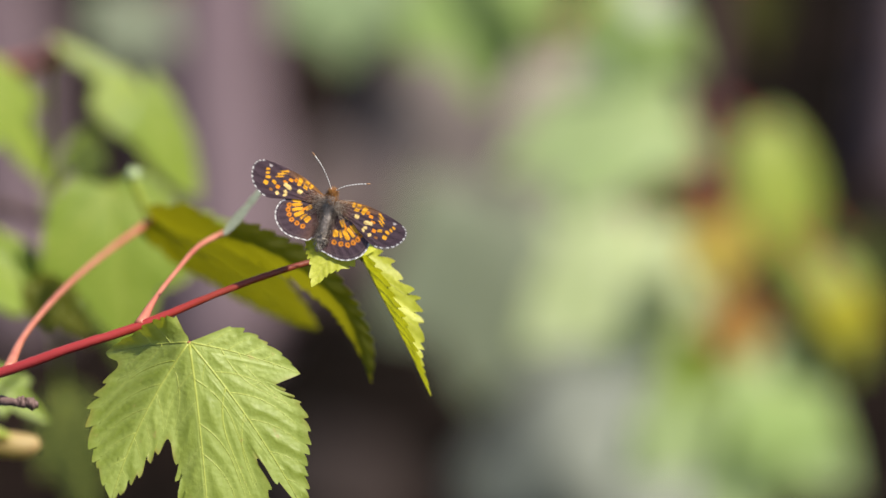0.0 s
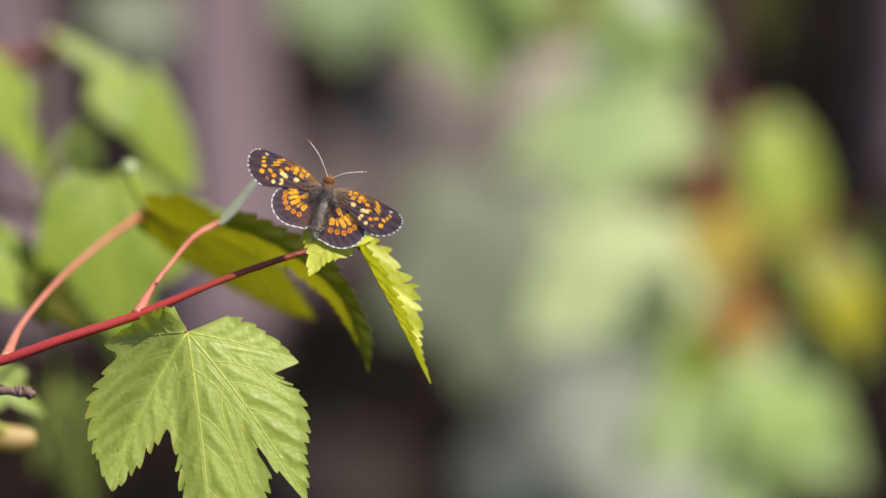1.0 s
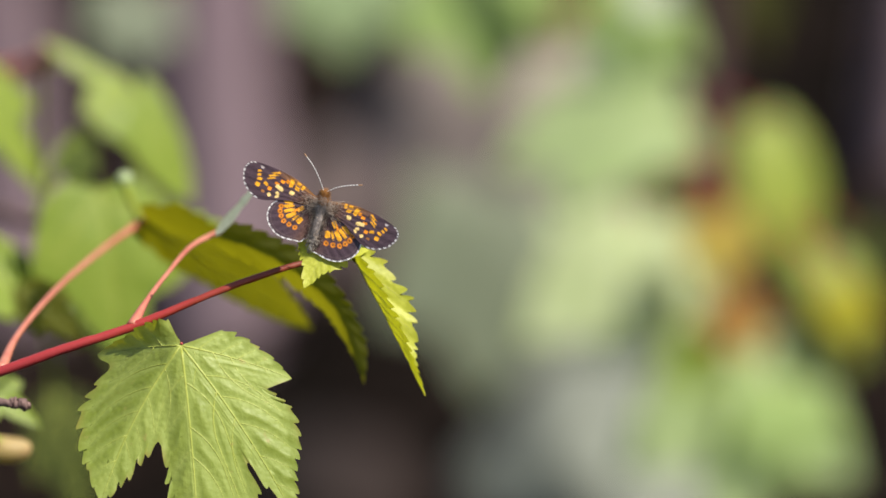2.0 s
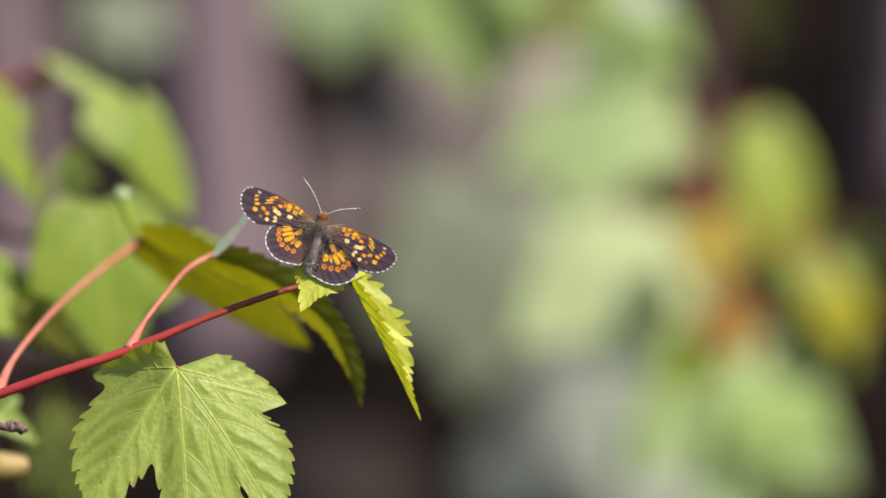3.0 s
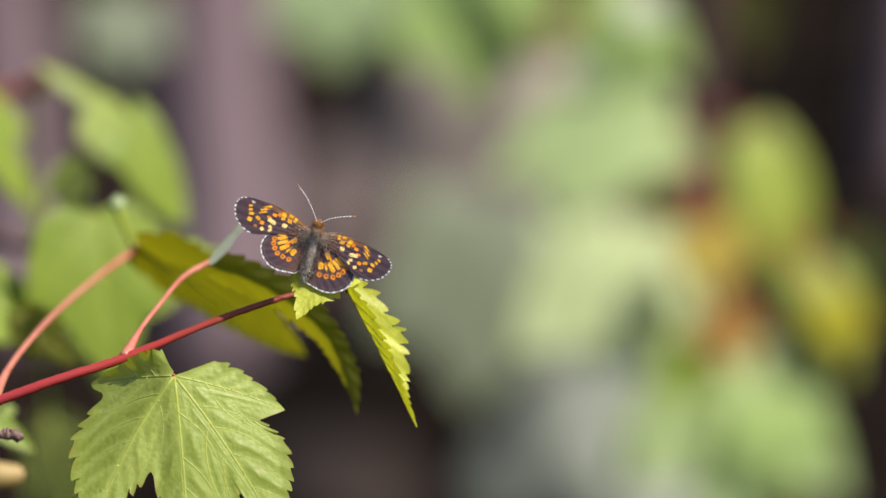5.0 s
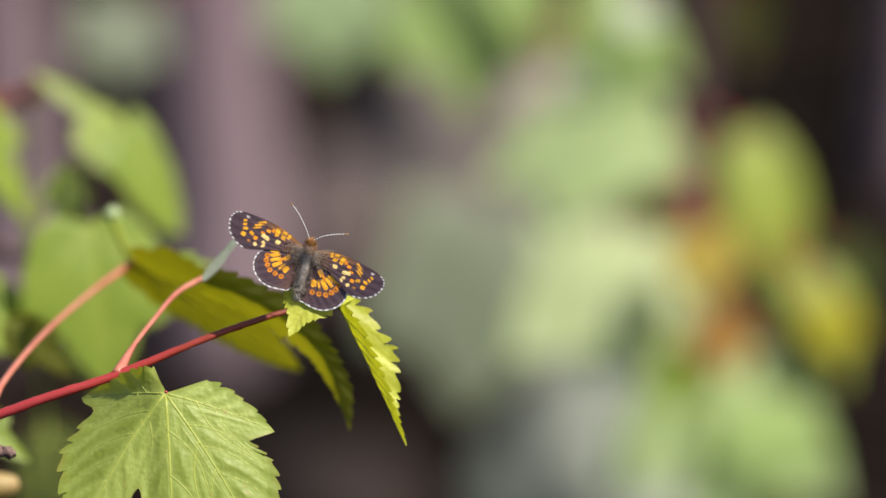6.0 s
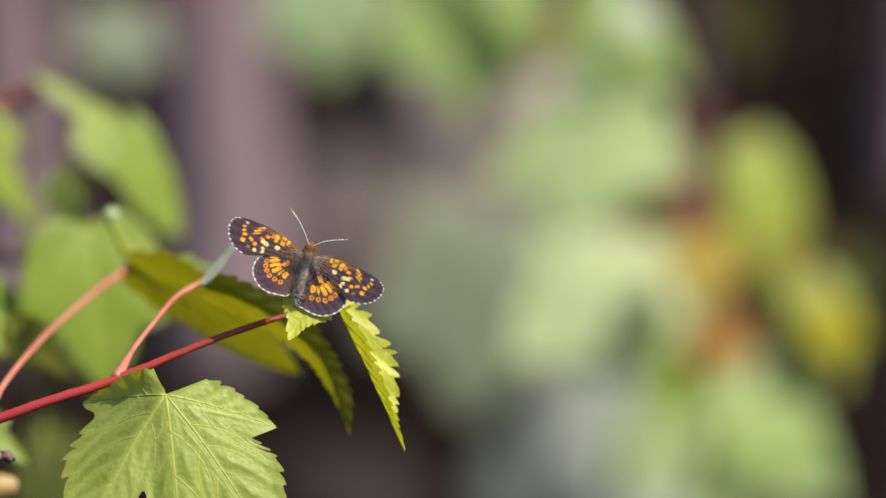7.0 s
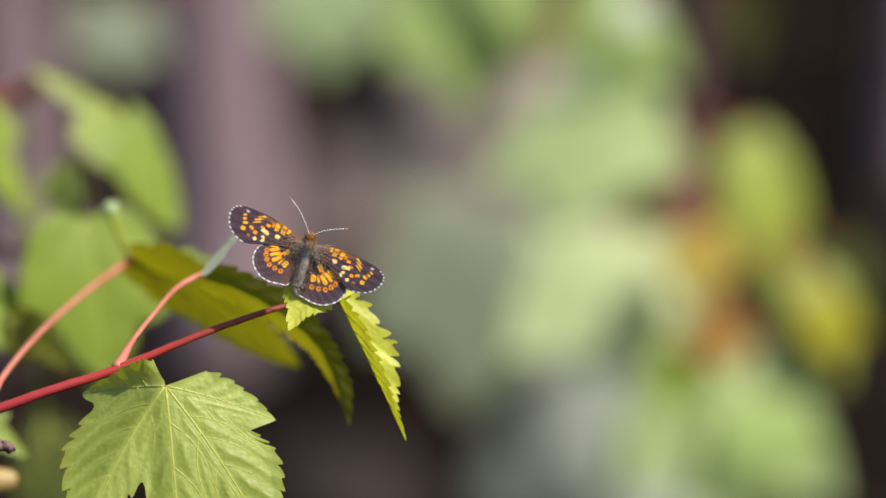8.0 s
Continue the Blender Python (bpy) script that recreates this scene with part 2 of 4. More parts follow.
class Leaf:
    """A lobed, toothed leaf: junction at the origin, middle lobe along +y, upper face +z; millimetres."""

    def __init__(self, size, outline, seed=0, tooth=1.0, rings=10, pitch=0.075, bend=None, quilt=0.35, bulge=0.07, slim=False):
        self.size, self.bend, self.quilt, self.rings = size, bend or (lambda x, y: 0 * x), quilt, rings
        rng = random.Random(seed)
        reach = [r for _, r in outline]
        spot = [Vector((math.cos(radians(90 + a)), math.sin(radians(90 + a)))) * size * r * rng.uniform(0.98, 1.02) for a, r in outline]
        edge, hem, share = [], [], []
        low = [k for k in range(len(reach)) if (k == 0 or reach[k] < reach[k - 1]) and (k == len(reach) - 1 or reach[k] < reach[k + 1])]
        top = [max(range(a, b + 1), key=lambda k: reach[k]) for a, b in zip(low, low[1:])]

        def along(k, t):
            """Where on the lobes' middle lines the blade at that stretch of the edge starts from."""
            for a, m, b in zip(low, top, low[1:]):
                if a <= k < b:
                    f = (k + t - a) / (m - a) if k < m else (b - k - t) / (b - m)
                    return spot[m] * 0.96 * f

        for k in range(len(spot) - 1):
            a, b = spot[k], spot[k + 1]
            run = b - a
            out = Vector((-run.y, run.x)).normalized()
            if out.dot(a + b) < 0:
                out = -out
            rising = reach[k + 1] > reach[k]
            wide_open = max(0.55, abs(run.normalized().cross((a + b).normalized()))) if not slim else 1.0
            teeth = max(1, round(run.length / (size * pitch)))
            cuts = [0.0]
            for i in range(teeth):
                cuts.append(cuts[-1] + rng.uniform(0.75, 1.25))
            cuts = [q / cuts[-1] for q in cuts]
            for i in range(teeth):
                wide = cuts[i + 1] - cuts[i]
                deep = tooth * min(0.42 * wide * run.length, size * 0.042) * rng.uniform(0.7, 1.1)
                for f, o in ((0.0, 0.0), (0.18, 0.26), (0.40, 0.52), (0.62, 0.74), (0.84, 0.92), (0.985, 1.0)) if rising else ((0.015, 1.0), (0.16, 0.92), (0.38, 0.74), (0.60, 0.52), (0.82, 0.26), (0.995, 0.0)):
                    t = cuts[i] + wide * f
                    inner = a + run * t + out * (bulge * wide_open * run.length * math.sin(math.pi * t))
                    point = inner + out * (wide_open * deep * o * min(1, 4 * t, 4 * (1 - t) + (1 if rising else 0)))
                    start = along(k, t)
                    if start.length > 0:
                        start = start.normalized() * min(start.length, max(0.0, 0.93 * inner.dot(start.normalized())))
                    hem.append(inner)
                    edge.append(point)
                    share.append(start)
        self.edge = np.array([(p.x, p.y) for p in edge + [spot[-1]]])
        self.hem = np.array([(p.x, p.y) for p in hem + [spot[-1]]])
        self.core = np.array([(p.x, p.y) for p in share] + [(0.0, 0.0)])
        turn = np.unwrap(np.arctan2(self.edge[:, 1], self.edge[:, 0]))
        order = np.argsort(turn)
        self.span = (turn[order], np.hypot(self.edge[:, 0], self.edge[:, 1])[order])
        self.axes = []
        for k in range(1, len(outline) - 1):
            if reach[k] > reach[k - 1] and reach[k] > reach[k + 1]:
                self.axes.append((radians(90 + outline[k][0]), size * reach[k]))
        self.veins = []
        for turn, l in self.axes:
            way = np.array([math.cos(turn), math.sin(turn)])
            grade = (l / size) ** 0.5
            self.veins.append(([way * l * 0.97 * t for t in np.linspace(0, 1, 14)], 0.0105 * size * grade, True))
            if l < 0.45 * size:
                continue
            for j in range(6):
                for sign in (-1, 1):
                    at = way * l * (0.16 + 0.135 * j + 0.04 * (sign > 0)) * rng.uniform(0.97, 1.03)
                    line, p = [at], at
                    for step in range(40):
                        t2 = turn + sign * radians(56 - 3 * j - 1.5 * step)
                        p = p + np.array([math.cos(t2), math.sin(t2)]) * size * 0.012
                        if not self.inside(p) or self.nearest_axis(p) != turn:
                            break
                        line.append(p)
                    if len(line) > 2:
                        self.veins.append((line, 0.0034 * size, False))

    def inside(self, p, margin=0.93):
        a = math.atan2(p[1], p[0])
        t, r = self.span
        while a < t[0]:
            a += 2 * math.pi
        while a > t[-1]:
            a -= 2 * math.pi
        return np.hypot(*p) < margin * np.interp(a, t, r)

    def nearest_axis(self, p):
        best = None
        for turn, l in self.axes:
            along = max(0.0, min(l, p[0] * math.cos(turn) + p[1] * math.sin(turn)))
            d = math.hypot(p[0] - along * math.cos(turn), p[1] - along * math.sin(turn))
            if best is None or d < best[0]:
                best = (d, turn)
        return best[1]

    def height(self, x, y):
        z = self.bend(x, y)
        if self.quilt:
            d = np.full(x.shape, 1e9)
            for line, _, main in self.veins:
                for a, b in ((line[0], line[-1]),) if main or len(line) < 5 else ((line[0], line[len(line) // 2]), (line[len(line) // 2], line[-1])):
                    ab = b - a
                    t = np.clip(((x - a[0]) * ab[0] + (y - a[1]) * ab[1]) / (ab @ ab), 0, 1)
                    d = np.minimum(d, np.hypot(x - a[0] - t * ab[0], y - a[1] - t * ab[1]) * (0.6 if main else 1.0))
            z = z + self.quilt * (1 - np.exp(-(d / (0.045 * self.size)) ** 2)) - self.quilt
        return z

    def blade(self):
        rho = np.linspace(0, 1, self.rings + 1)
        x = np.concatenate([self.core[:, 0] * (1 - p) + self.hem[:, 0] * p for p in rho] + [self.edge[:, 0]])
        y = np.concatenate([self.core[:, 1] * (1 - p) + self.hem[:, 1] * p for p in rho] + [self.edge[:, 1]])
        z = self.height(x, y)
        n = len(self.edge)
        faces = []
        for i in range(self.rings + 1):
            a, b = i * n, (i + 1) * n
            faces += [(a + j, b + j, b + j + 1, a + j + 1) for j in range(n - 1)]
        me = bpy.data.meshes.new("leaf")
        me.from_pydata((np.stack([x, y, z], 1) / 1000).tolist(), [], faces)
        rim = me.attributes.new("margin", "FLOAT", "POINT")
        rim.data.foreach_set("value", np.concatenate([np.zeros(n * self.rings), np.full(n, 0.25), np.ones(n)]).astype(np.float32))
        me.shade_smooth()
        return me

    def vein_mesh(self):
        bm = bmesh.new()
        for points, width, main in self.veins:
            p = np.array(points)
            z = self.height(p[:, 0], p[:, 1]) - 0.55 * width * np.linspace(1, 0.3, len(p)) + 0.01
            line = [Vector(q) / 1000 for q in np.column_stack([p, z]).tolist()]
            add_tube(bm, line, [width / 1000, width * 0.3 / 1000], 5)
        return finish(bm, "vein")


class BroadLeaf(Leaf):
    """A leaf whose every lobe has a curved middle vein. outline: degrees, reach and how many teeth follow; lobes: where in the outline a tip stands, and how far its vein bows."""

    def __init__(self, size, outline, lobes, seed=0, tooth=1.0, rings=24, bend=None, quilt=0.5, puff=2.3, fan=(52, 2.2), ribs=6, warp=None):
        self.size, self.bend, self.quilt, self.rings, self.puff, self.warp = size, bend or (lambda x, y: 0 * x), quilt, rings, puff, warp
        rng = random.Random(seed)
        reach = [r for _, r, _ in outline]
        spot = [Vector((math.cos(radians(90 + a)), math.sin(radians(90 + a)))) * size * r for a, r, _ in outline]
        self.mains = []
        for k, bow in lobes:
            tip = spot[k]
            side = Vector((-tip.y, tip.x)) * bow
            self.mains.append([np.array(2 * t * (1 - t) * (tip * 0.5 + side) + t * t * tip) for t in np.linspace(0, 1, 33)])
        tips = [k for k, _ in lobes]
        bays = [0] + [min(range(a, b), key=lambda k: reach[k]) for a, b in zip(tips, tips[1:])] + [len(spot) - 1]
        run = [0.0]
        for a, b in zip(spot, spot[1:]):
            run.append(run[-1] + (b - a).length)

        def core(k, t):
            here = run[k] + (run[k + 1] - run[k]) * t
            for i, m in enumerate(tips):
                a, b = bays[i], bays[i + 1]
                if a <= k < b:
                    f = (here - run[a]) / (run[m] - run[a]) if k < m else (run[b] - here) / (run[b] - run[m])
                    return self.mains[i][0] + (self.mains[i][int(round(32 * 0.97 * max(0.0, min(1.0, f))))] - self.mains[i][0])

        edge, hem, inner = [], [], []
        for k in range(len(spot) - 1):
            a, b = spot[k], spot[k + 1]
            way = b - a
            out = Vector((-way.y, way.x)).normalized()
            if out.dot(a + b) < 0:
                out = -out
            rising = reach[k + 1] > reach[k]
            teeth = outline[k][2]
            cuts = [0.0]
            for i in range(teeth):
                cuts.append(cuts[-1] + rng.uniform(0.7, 1.3))
            cuts = [q / cuts[-1] for q in cuts]
            for i in range(teeth):
                wide = cuts[i + 1] - cuts[i]
                deep = tooth * min(0.48 * wide * way.length, size * 0.036) * rng.uniform(0.75, 1.15)
                climb = ((0.0, 0.0), (0.16, 0.30), (0.34, 0.56), (0.54, 0.78), (0.74, 0.93), (0.90, 1.0), (0.985, 0.92))
                for f, o in climb if rising else [(1 - f, o) for f, o in reversed(climb)]:
                    t = cuts[i] + wide * f
                    base = a + way * t + out * ((0.0 if k in bays or k + 1 in bays else 0.05) * way.length * math.sin(math.pi * t))
                    start = Vector(core(k, t))
                    deep = min(deep, 0.2 * tooth * (start - base).length)
                    hem.append(base.lerp(start, 0.16))
                    calm = min(1.0, 0.25 + 3 * (t if rising else 1 - t))
                    edge.append(base + (out * (o - 0.6) + way.normalized() * (0.22 * o if rising else -0.22 * o)) * deep * calm)
                    inner.append(tuple(start))
        self.edge = np.array([(p.x, p.y) for p in edge + [spot[-1]]])
        self.hem = np.array([(p.x, p.y) for p in hem + [spot[-1]]])
        self.core = np.array([tuple(q) for q in inner] + [(0.0, 0.0)])
        self.veins = []
        for i, line in enumerate(self.mains):
            l = float(np.hypot(*line[-1]))
            self.veins.append(([line[j] for j in range(0, 33, 2)], 0.0088 * size * (l / size) ** 0.4, True))
            for j in range(ribs if l > 0.45 * size else max(1, ribs // 2)):
                for sign in (-1, 1):
                    at = 0.13 + 0.80 / ribs * (j + 0.35 * (sign > 0)) + rng.uniform(-0.015, 0.015)
                    n = min(31, int(32 * at * (1.0 if l > 0.45 * size else 1.6)))
                    p = line[n]
                    ahead = line[n + 1] - line[n]
                    turn = math.atan2(ahead[1], ahead[0])
                    path = [p]
                    for step in range(60):
                        a = turn + sign * radians(max(14, fan[0] - 2.5 * j - fan[1] * step))
                        p = p + np.array([math.cos(a), math.sin(a)]) * size * 0.012
                        if not self.within(p) or (step > 3 and self.other_vein(p, i) < 0.03 * size):
                            break
                        path.append(p)
                    if len(path) > 4:
                        self.veins.append((path, 0.0042 * size * (0.6 + 0.4 * len(path) / 25), False))

    def within(self, p):
        """Whether a point lies inside the blade's hem."""
        x, y = self.hem[:, 0], self.hem[:, 1]
        x2, y2 = np.roll(x, -1), np.roll(y, -1)
        cross = (y > p[1]) != (y2 > p[1])
        at = x + (p[1] - y) / np.where(y2 == y, 1e-9, y2 - y) * (x2 - x)
        return bool(np.count_nonzero(cross & (p[0] < at)) % 2)

    def other_vein(self, p, own):
        return min(float(np.min(np.hypot(*(np.array(line) - p).T))) for i, line in enumerate(self.mains) if i != own) if len(self.mains) > 1 else 1e9

    def vein_distance(self, x, y):
        d = np.full(x.shape, 1e9)
        for line, _, main in self.veins:
            pts = line if main else line[::3] + [line[-1]]
            for a, b in zip(pts, pts[1:]):
                ab = b - a
                t = np.clip(((x - a[0]) * ab[0] + (y - a[1]) * ab[1]) / max(ab @ ab, 1e-9), 0, 1)
                d = np.minimum(d, np.hypot(x - a[0] - t * ab[0], y - a[1] - t * ab[1]))
        return d

    def height(self, x, y):
        return self.bend(x, y) + self.quilt * (1 - np.exp(-(self.vein_distance(x, y) / self.puff) ** 2)) - self.quilt

    def blade(self):
        me = super().blade()
        co = np.empty(len(me.vertices) * 3, np.float32)
        me.vertices.foreach_get("co", co)
        co = co.reshape(-1, 3)
        rim = np.zeros(len(me.vertices), np.float32)
        rim[-len(self.edge):] = 0.8
        me.attributes["margin"].data.foreach_set("value", rim)
        near = me.attributes.new("near_vein", "FLOAT", "POINT")
        near.data.foreach_set("value", np.exp(-(self.vein_distance(co[:, 0] * 1000, co[:, 1] * 1000) / 0.7) ** 2).astype(np.float32))
        if self.warp:
            co = np.stack(self.warp(co[:, 0] * 1000, co[:, 1] * 1000, co[:, 2] * 1000), 1) / 1000
            me.vertices.foreach_set("co", co.astype(np.float32).ravel())
        bm = bmesh.new()
        bm.from_mesh(me)
        bmesh.ops.remove_doubles(bm, verts=bm.verts, dist=0.00012 * self.size / 46)
        bm.to_mesh(me)
        bm.free()
        me.shade_smooth()
        return me

    def vein_mesh(self):
        bm = bmesh.new()
        for points, width, main in self.veins:
            p = np.array(points)
            z = self.height(p[:, 0], p[:, 1]) - 0.69 * width * np.linspace(1, 0.3, len(p)) + 0.01
            if self.warp:
                line = [Vector(q) / 1000 for q in np.stack(self.warp(p[:, 0], p[:, 1], z), 1).tolist()]
            else:
                line = [Vector(q) / 1000 for q in np.column_stack([p, z]).tolist()]
            add_tube(bm, line, [width / 1000, width * 0.3 / 1000], 6)
        return finish(bm, "vein")


def place(at, tip, face):
    """The world's pose of a leaf whose junction is at, whose middle lobe goes along tip and whose face looks along face (shrub's frame)."""
    y = bush_way(tip)
    z = bush_way(face)
    z = (z - y * z.dot(y)).normalized()
    x = y.cross(z)
    m = Matrix((x, y, z)).transposed().to_4x4()
    m.translation = bush(at)
    return m


def in_thing(thing, m):
    return Matrix.Translation(-thing.location) @ m


def shifted(bm, thing):
    bmesh.ops.translate(bm, verts=bm.verts, vec=-thing.location)
    return bm


def add_leaf(thing, leaf, mat, vein, at, tip, face, label="", name="leaf"):
    ob = part(name, leaf.blade(), mat, thing, label, in_thing(thing, place(at, tip, face)))
    if vein:
        part("vein", leaf.vein_mesh(), vein, ob)
    return ob


def plant(name, base, label, category="sapling", group=""):
    """The Empty at a plant's foot, on the soil under that point of the shrub's frame."""
    p = bush(base)
    ob = new(name)
    ob.location = (p.x, p.y, 0)
    return tagged(ob, label, category, group)


def curl(cx=0.0, cy=0.0, fold=0.0, twist=0.0, wave=0.0, pitch=9.0):
    """How a blade bends out of its plane: across, along, creased at the midrib, twisted, wavy."""
    return lambda x, y: cx * x * x + cy * y * y + fold * np.abs(x) + twist * x * y + wave * np.sin(y / pitch + x / (pitch * 1.3))

# ---- the shrub that carries the butterfly ----
front = plant("maple_sapling", (-150, 20, 0), "young red-stalked maple with toothed green leaves in the sun")
BASE = front.location.copy()
# its stem rises from the soil beside the picture
stem_line = [Vector((BASE.x, BASE.y, -0.04)), Vector((BASE.x - 0.006, BASE.y, 0.2)), Vector((BASE.x + 0.004, BASE.y - 0.005, 0.45)), Vector((BASE.x, BASE.y, 0.72))]
bm = add_tube(bmesh.new(), smooth_line(stem_line, 10), [0.008, 0.007, 0.006, 0.003], 14, 0.15)
part("stem", shifted(bm, front), TWIG_BARK, front, "brown woody stem")
part("twig", shifted(tube([(-150, 20, -52), (-109.9, 8, -31.2), (-87.2, 2, -24.4), (-73.8, 0, -19.7), (-59.7, 0, -15.1), (-44.9, 0, -9.0), (-34.9, 1, -5.3), (-24.9, 3, -2.3), (-16.1, 5, -1.2)], [1.35, 1.2, 1.04, 0.96, 0.90, 0.70, 0.64, 0.58, 0.45], 14, 12, 0.14), front), TWIG_RED, front, "glossy red twig with shade painted brown at its end")
stalk_near = part("petiole", shifted(tube([(-59.7, 0, -15.1), (-56.8, 6, -9.7), (-53.2, 14, -4.7), (-48.8, 24, 0.6), (-43.3, 34, 3.6)], [1.25, 0.5, 0.46, 0.5, 0.65], 12, 8), front), STALK_PINK, front, "pink leaf stalk")
stalk_far = part("petiole", shifted(tube([(-85.7, 2, -23.8), (-83.3, 20, -17.0), (-77.3, 45, -8.5), (-69.2, 70, -0.5), (-60.8, 85, 6.0)], [1.2, 0.64, 0.58, 0.58, 0.75], 12, 8), front), STALK_PINK, front, "pink leaf stalk")
part("petiole", shifted(tube([(-58.5, 1, -14.7), (-56.0, 14, -17.2), (-51.7, 6, -18.6), (-49.4, -15.5, -18.2)], [0.5, 0.42, 0.34, 0.3], 10, 6), front), STALK_RED, front)

def over_zero(u, width):
    """u where it is above zero, else nothing, with a soft knee."""
    return 0.5 * (u + np.sqrt(u * u + width * width)) - 0.5 * width


def hanging_bend(x, y):
    """The blade arches; one side tips back along a side vein, and its upper flap curls forward."""
    across = over_zero(x * math.cos(radians(35)) - y * math.sin(radians(35)) - 1.0, 0.5)
    flap = over_zero(-y - 0.07 * x - 0.6, 2.2) * np.clip(x / 4, 0, 1)
    return -0.0032 * x * x - 0.0028 * y * y - (0.95 - 0.55 * np.clip((y - 4) / 18, 0, 1)) * across + 1.35 * flap + 0.16 * np.sin(y / 6.0 + x / 8.0)


HANGING = [(111, 0.027, 1), (106, 0.188, 2), (89, 0.289, 4), (69, 0.485, 1), (59, 0.406, 3), (56, 0.531, 2), (48, 0.624, 3), (38, 0.707, 4), (29, 0.865, 2), (25, 0.566, 1), (23, 0.702, 3), (15, 0.846, 4), (0, 1.0, 4),
           (-7, 0.708, 3), (-11, 0.506, 1), (-18, 0.415, 3), (-27, 0.592, 3), (-32, 0.732, 2), (-42, 0.644, 2), (-49, 0.597, 2), (-64, 0.494, 2), (-73, 0.383, 1), (-83, 0.312, 1), (-94, 0.353, 3), (-108, 0.24, 2), (-128, 0.18, 3), (-156, 0.124, 1), (-174, 0.024, 1)]
hanging = BroadLeaf(46.3, HANGING, [(3, 0.05), (8, 0.05), (12, 0.02), (17, -0.09), (23, -0.04)], 3, 1.0, 40, hanging_bend, 0.78, 2.6, (54, 1.9), 5)
big_leaf = add_leaf(front, hanging, LEAF, VEIN, (-49.35, -16, -18.1), (0.10, -0.12, -0.98), (0.02, -0.96, 0.25), "broad fresh green lobed leaf with toothed edge")

tip_a = BroadLeaf(9.5, [(-128, 0.30, 1), (-66, 0.60, 4), (-23, 0.63, 2), (0, 1.0, 3), (19, 0.60, 2), (43, 0.56, 2), (72, 0.58, 1), (112, 0.42, 1)], [(3, 0.02)], 5, 2.2, 14, curl(-0.03, -0.012, 0.12, 0, 0.25, 1.6), 0.3, 0.9, (48, 1.0), 4)
add_leaf(front, tip_a, LEAF_YOUNG, VEIN_PALE, (-21.2, -6.8, 0.8), (-0.46, -0.36, -0.81), (0.3, -0.65, 0.75), "small yellow-green leaf under the butterfly")


def folded(x, y, z):
    """One half of the blade is folded up over the other along the midrib."""
    over = np.maximum(x, 0)
    return np.where(x > 0, -over * 0.36, x), y, np.where(x > 0, z + 0.95 * over, z)


tip_b = BroadLeaf(30.8, [(100, 0.10, 2), (50, 0.21, 1), (31, 0.29, 2), (24.8, 0.46, 2), (15, 0.57, 1), (8.5, 0.674, 2), (4, 0.76, 2), (1.5, 0.85, 2), (0, 1.0, 3), (-5, 0.78, 3), (-11, 0.55, 3), (-20, 0.36, 2), (-36, 0.2, 2), (-70, 0.08, 1)], [(8, 0.01)], 8, 2.2, 18, lambda x, y: -0.004 * y * y + 0.25 * np.sin(y / 1.5 + x), 0.16, 1.0, (36, 0.6), 8, folded)
tip_leaf = add_leaf(front, tip_b, LEAF_YOUNG, VEIN_PALE, (-16.2, 3, -1.2), (0.466, -0.06, -0.885), (-0.05, -0.85, 0.5), "narrow folded yellow-green young leaf")
part("petiole", shifted(tube([(-17.2, 5, -1.4), (-16.5, 4, -1.2), (-15.8, 3, -2.2)], [0.45, 0.42, 0.36], 8, 6), front), LEAF_OLIVE, front, "short green leaf stalk")
add_leaf(front, BroadLeaf(4.4, [(120, 0.2, 1), (60, 0.42, 2), (0, 1.0, 2), (-60, 0.38, 1), (-120, 0.2, 1)], [(2, 0.0)], 6, 1.4, 8, curl(0.03, -0.02), 0.15, 0.7, (45, 1.0), 3), LEAF_YOUNG, VEIN_PALE, (-17.4, 3, -0.6), (0.97, -0.1, 0.2), (0.1, -0.8, 0.55), "tiny unfolding yellow-green leaf")
add_leaf(front, BroadLeaf(6.0, [(120, 0.2, 1), (60, 0.5, 2), (0, 1.0, 2), (-60, 0.5, 1), (-120, 0.2, 1)], [(2, 0.0)], 7, 1.0, 8, curl(0.03, -0.02), 0.15, 0.7, (45, 1.0), 3), LEAF_DEEP_SHADE, None, (-17.4, 7, -1.0), (0.7, 0.1, 0.55), (0.2, -0.8, -0.4), "small green leaf with the butterfly's shade in its colour")

under = BroadLeaf(42.1, [(110, 0.06, 2), (80, 0.128, 2), (50, 0.254, 5), (32, 0.55, 6), (11, 0.876, 3), (0, 1.0, 2), (2, 0.93, 2), (5, 0.73, 3), (7, 0.58, 3), (5, 0.36, 2), (-12, 0.22, 2), (-70, 0.1, 1)], [(5, 0.34)], 11, 1.3, 20, lambda x, y: -0.95 * over_zero(x + 0.0175 * y * (42 - y), 1.0) + 0.25 * np.sin(y / 5 + x / 4), 0.35, 1.6, (44, 1.0), 8)
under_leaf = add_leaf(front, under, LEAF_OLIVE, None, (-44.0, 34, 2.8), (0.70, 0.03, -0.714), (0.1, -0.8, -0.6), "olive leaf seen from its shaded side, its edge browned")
pale_leaf = add_leaf(front, Leaf(14, both_sides([(150, 0.04), (22, 0.18), (5.5, 0.5), (4, 0.7)]), 4, 0.2, 10, 0.2, curl(0.06, 0.006), 0.05), LEAF_PALE, None, (-43.7, 26, 3.2), (0.66, -0.05, 0.75), (0.15, -0.75, 0.6), "curled leaf showing its pale underside")
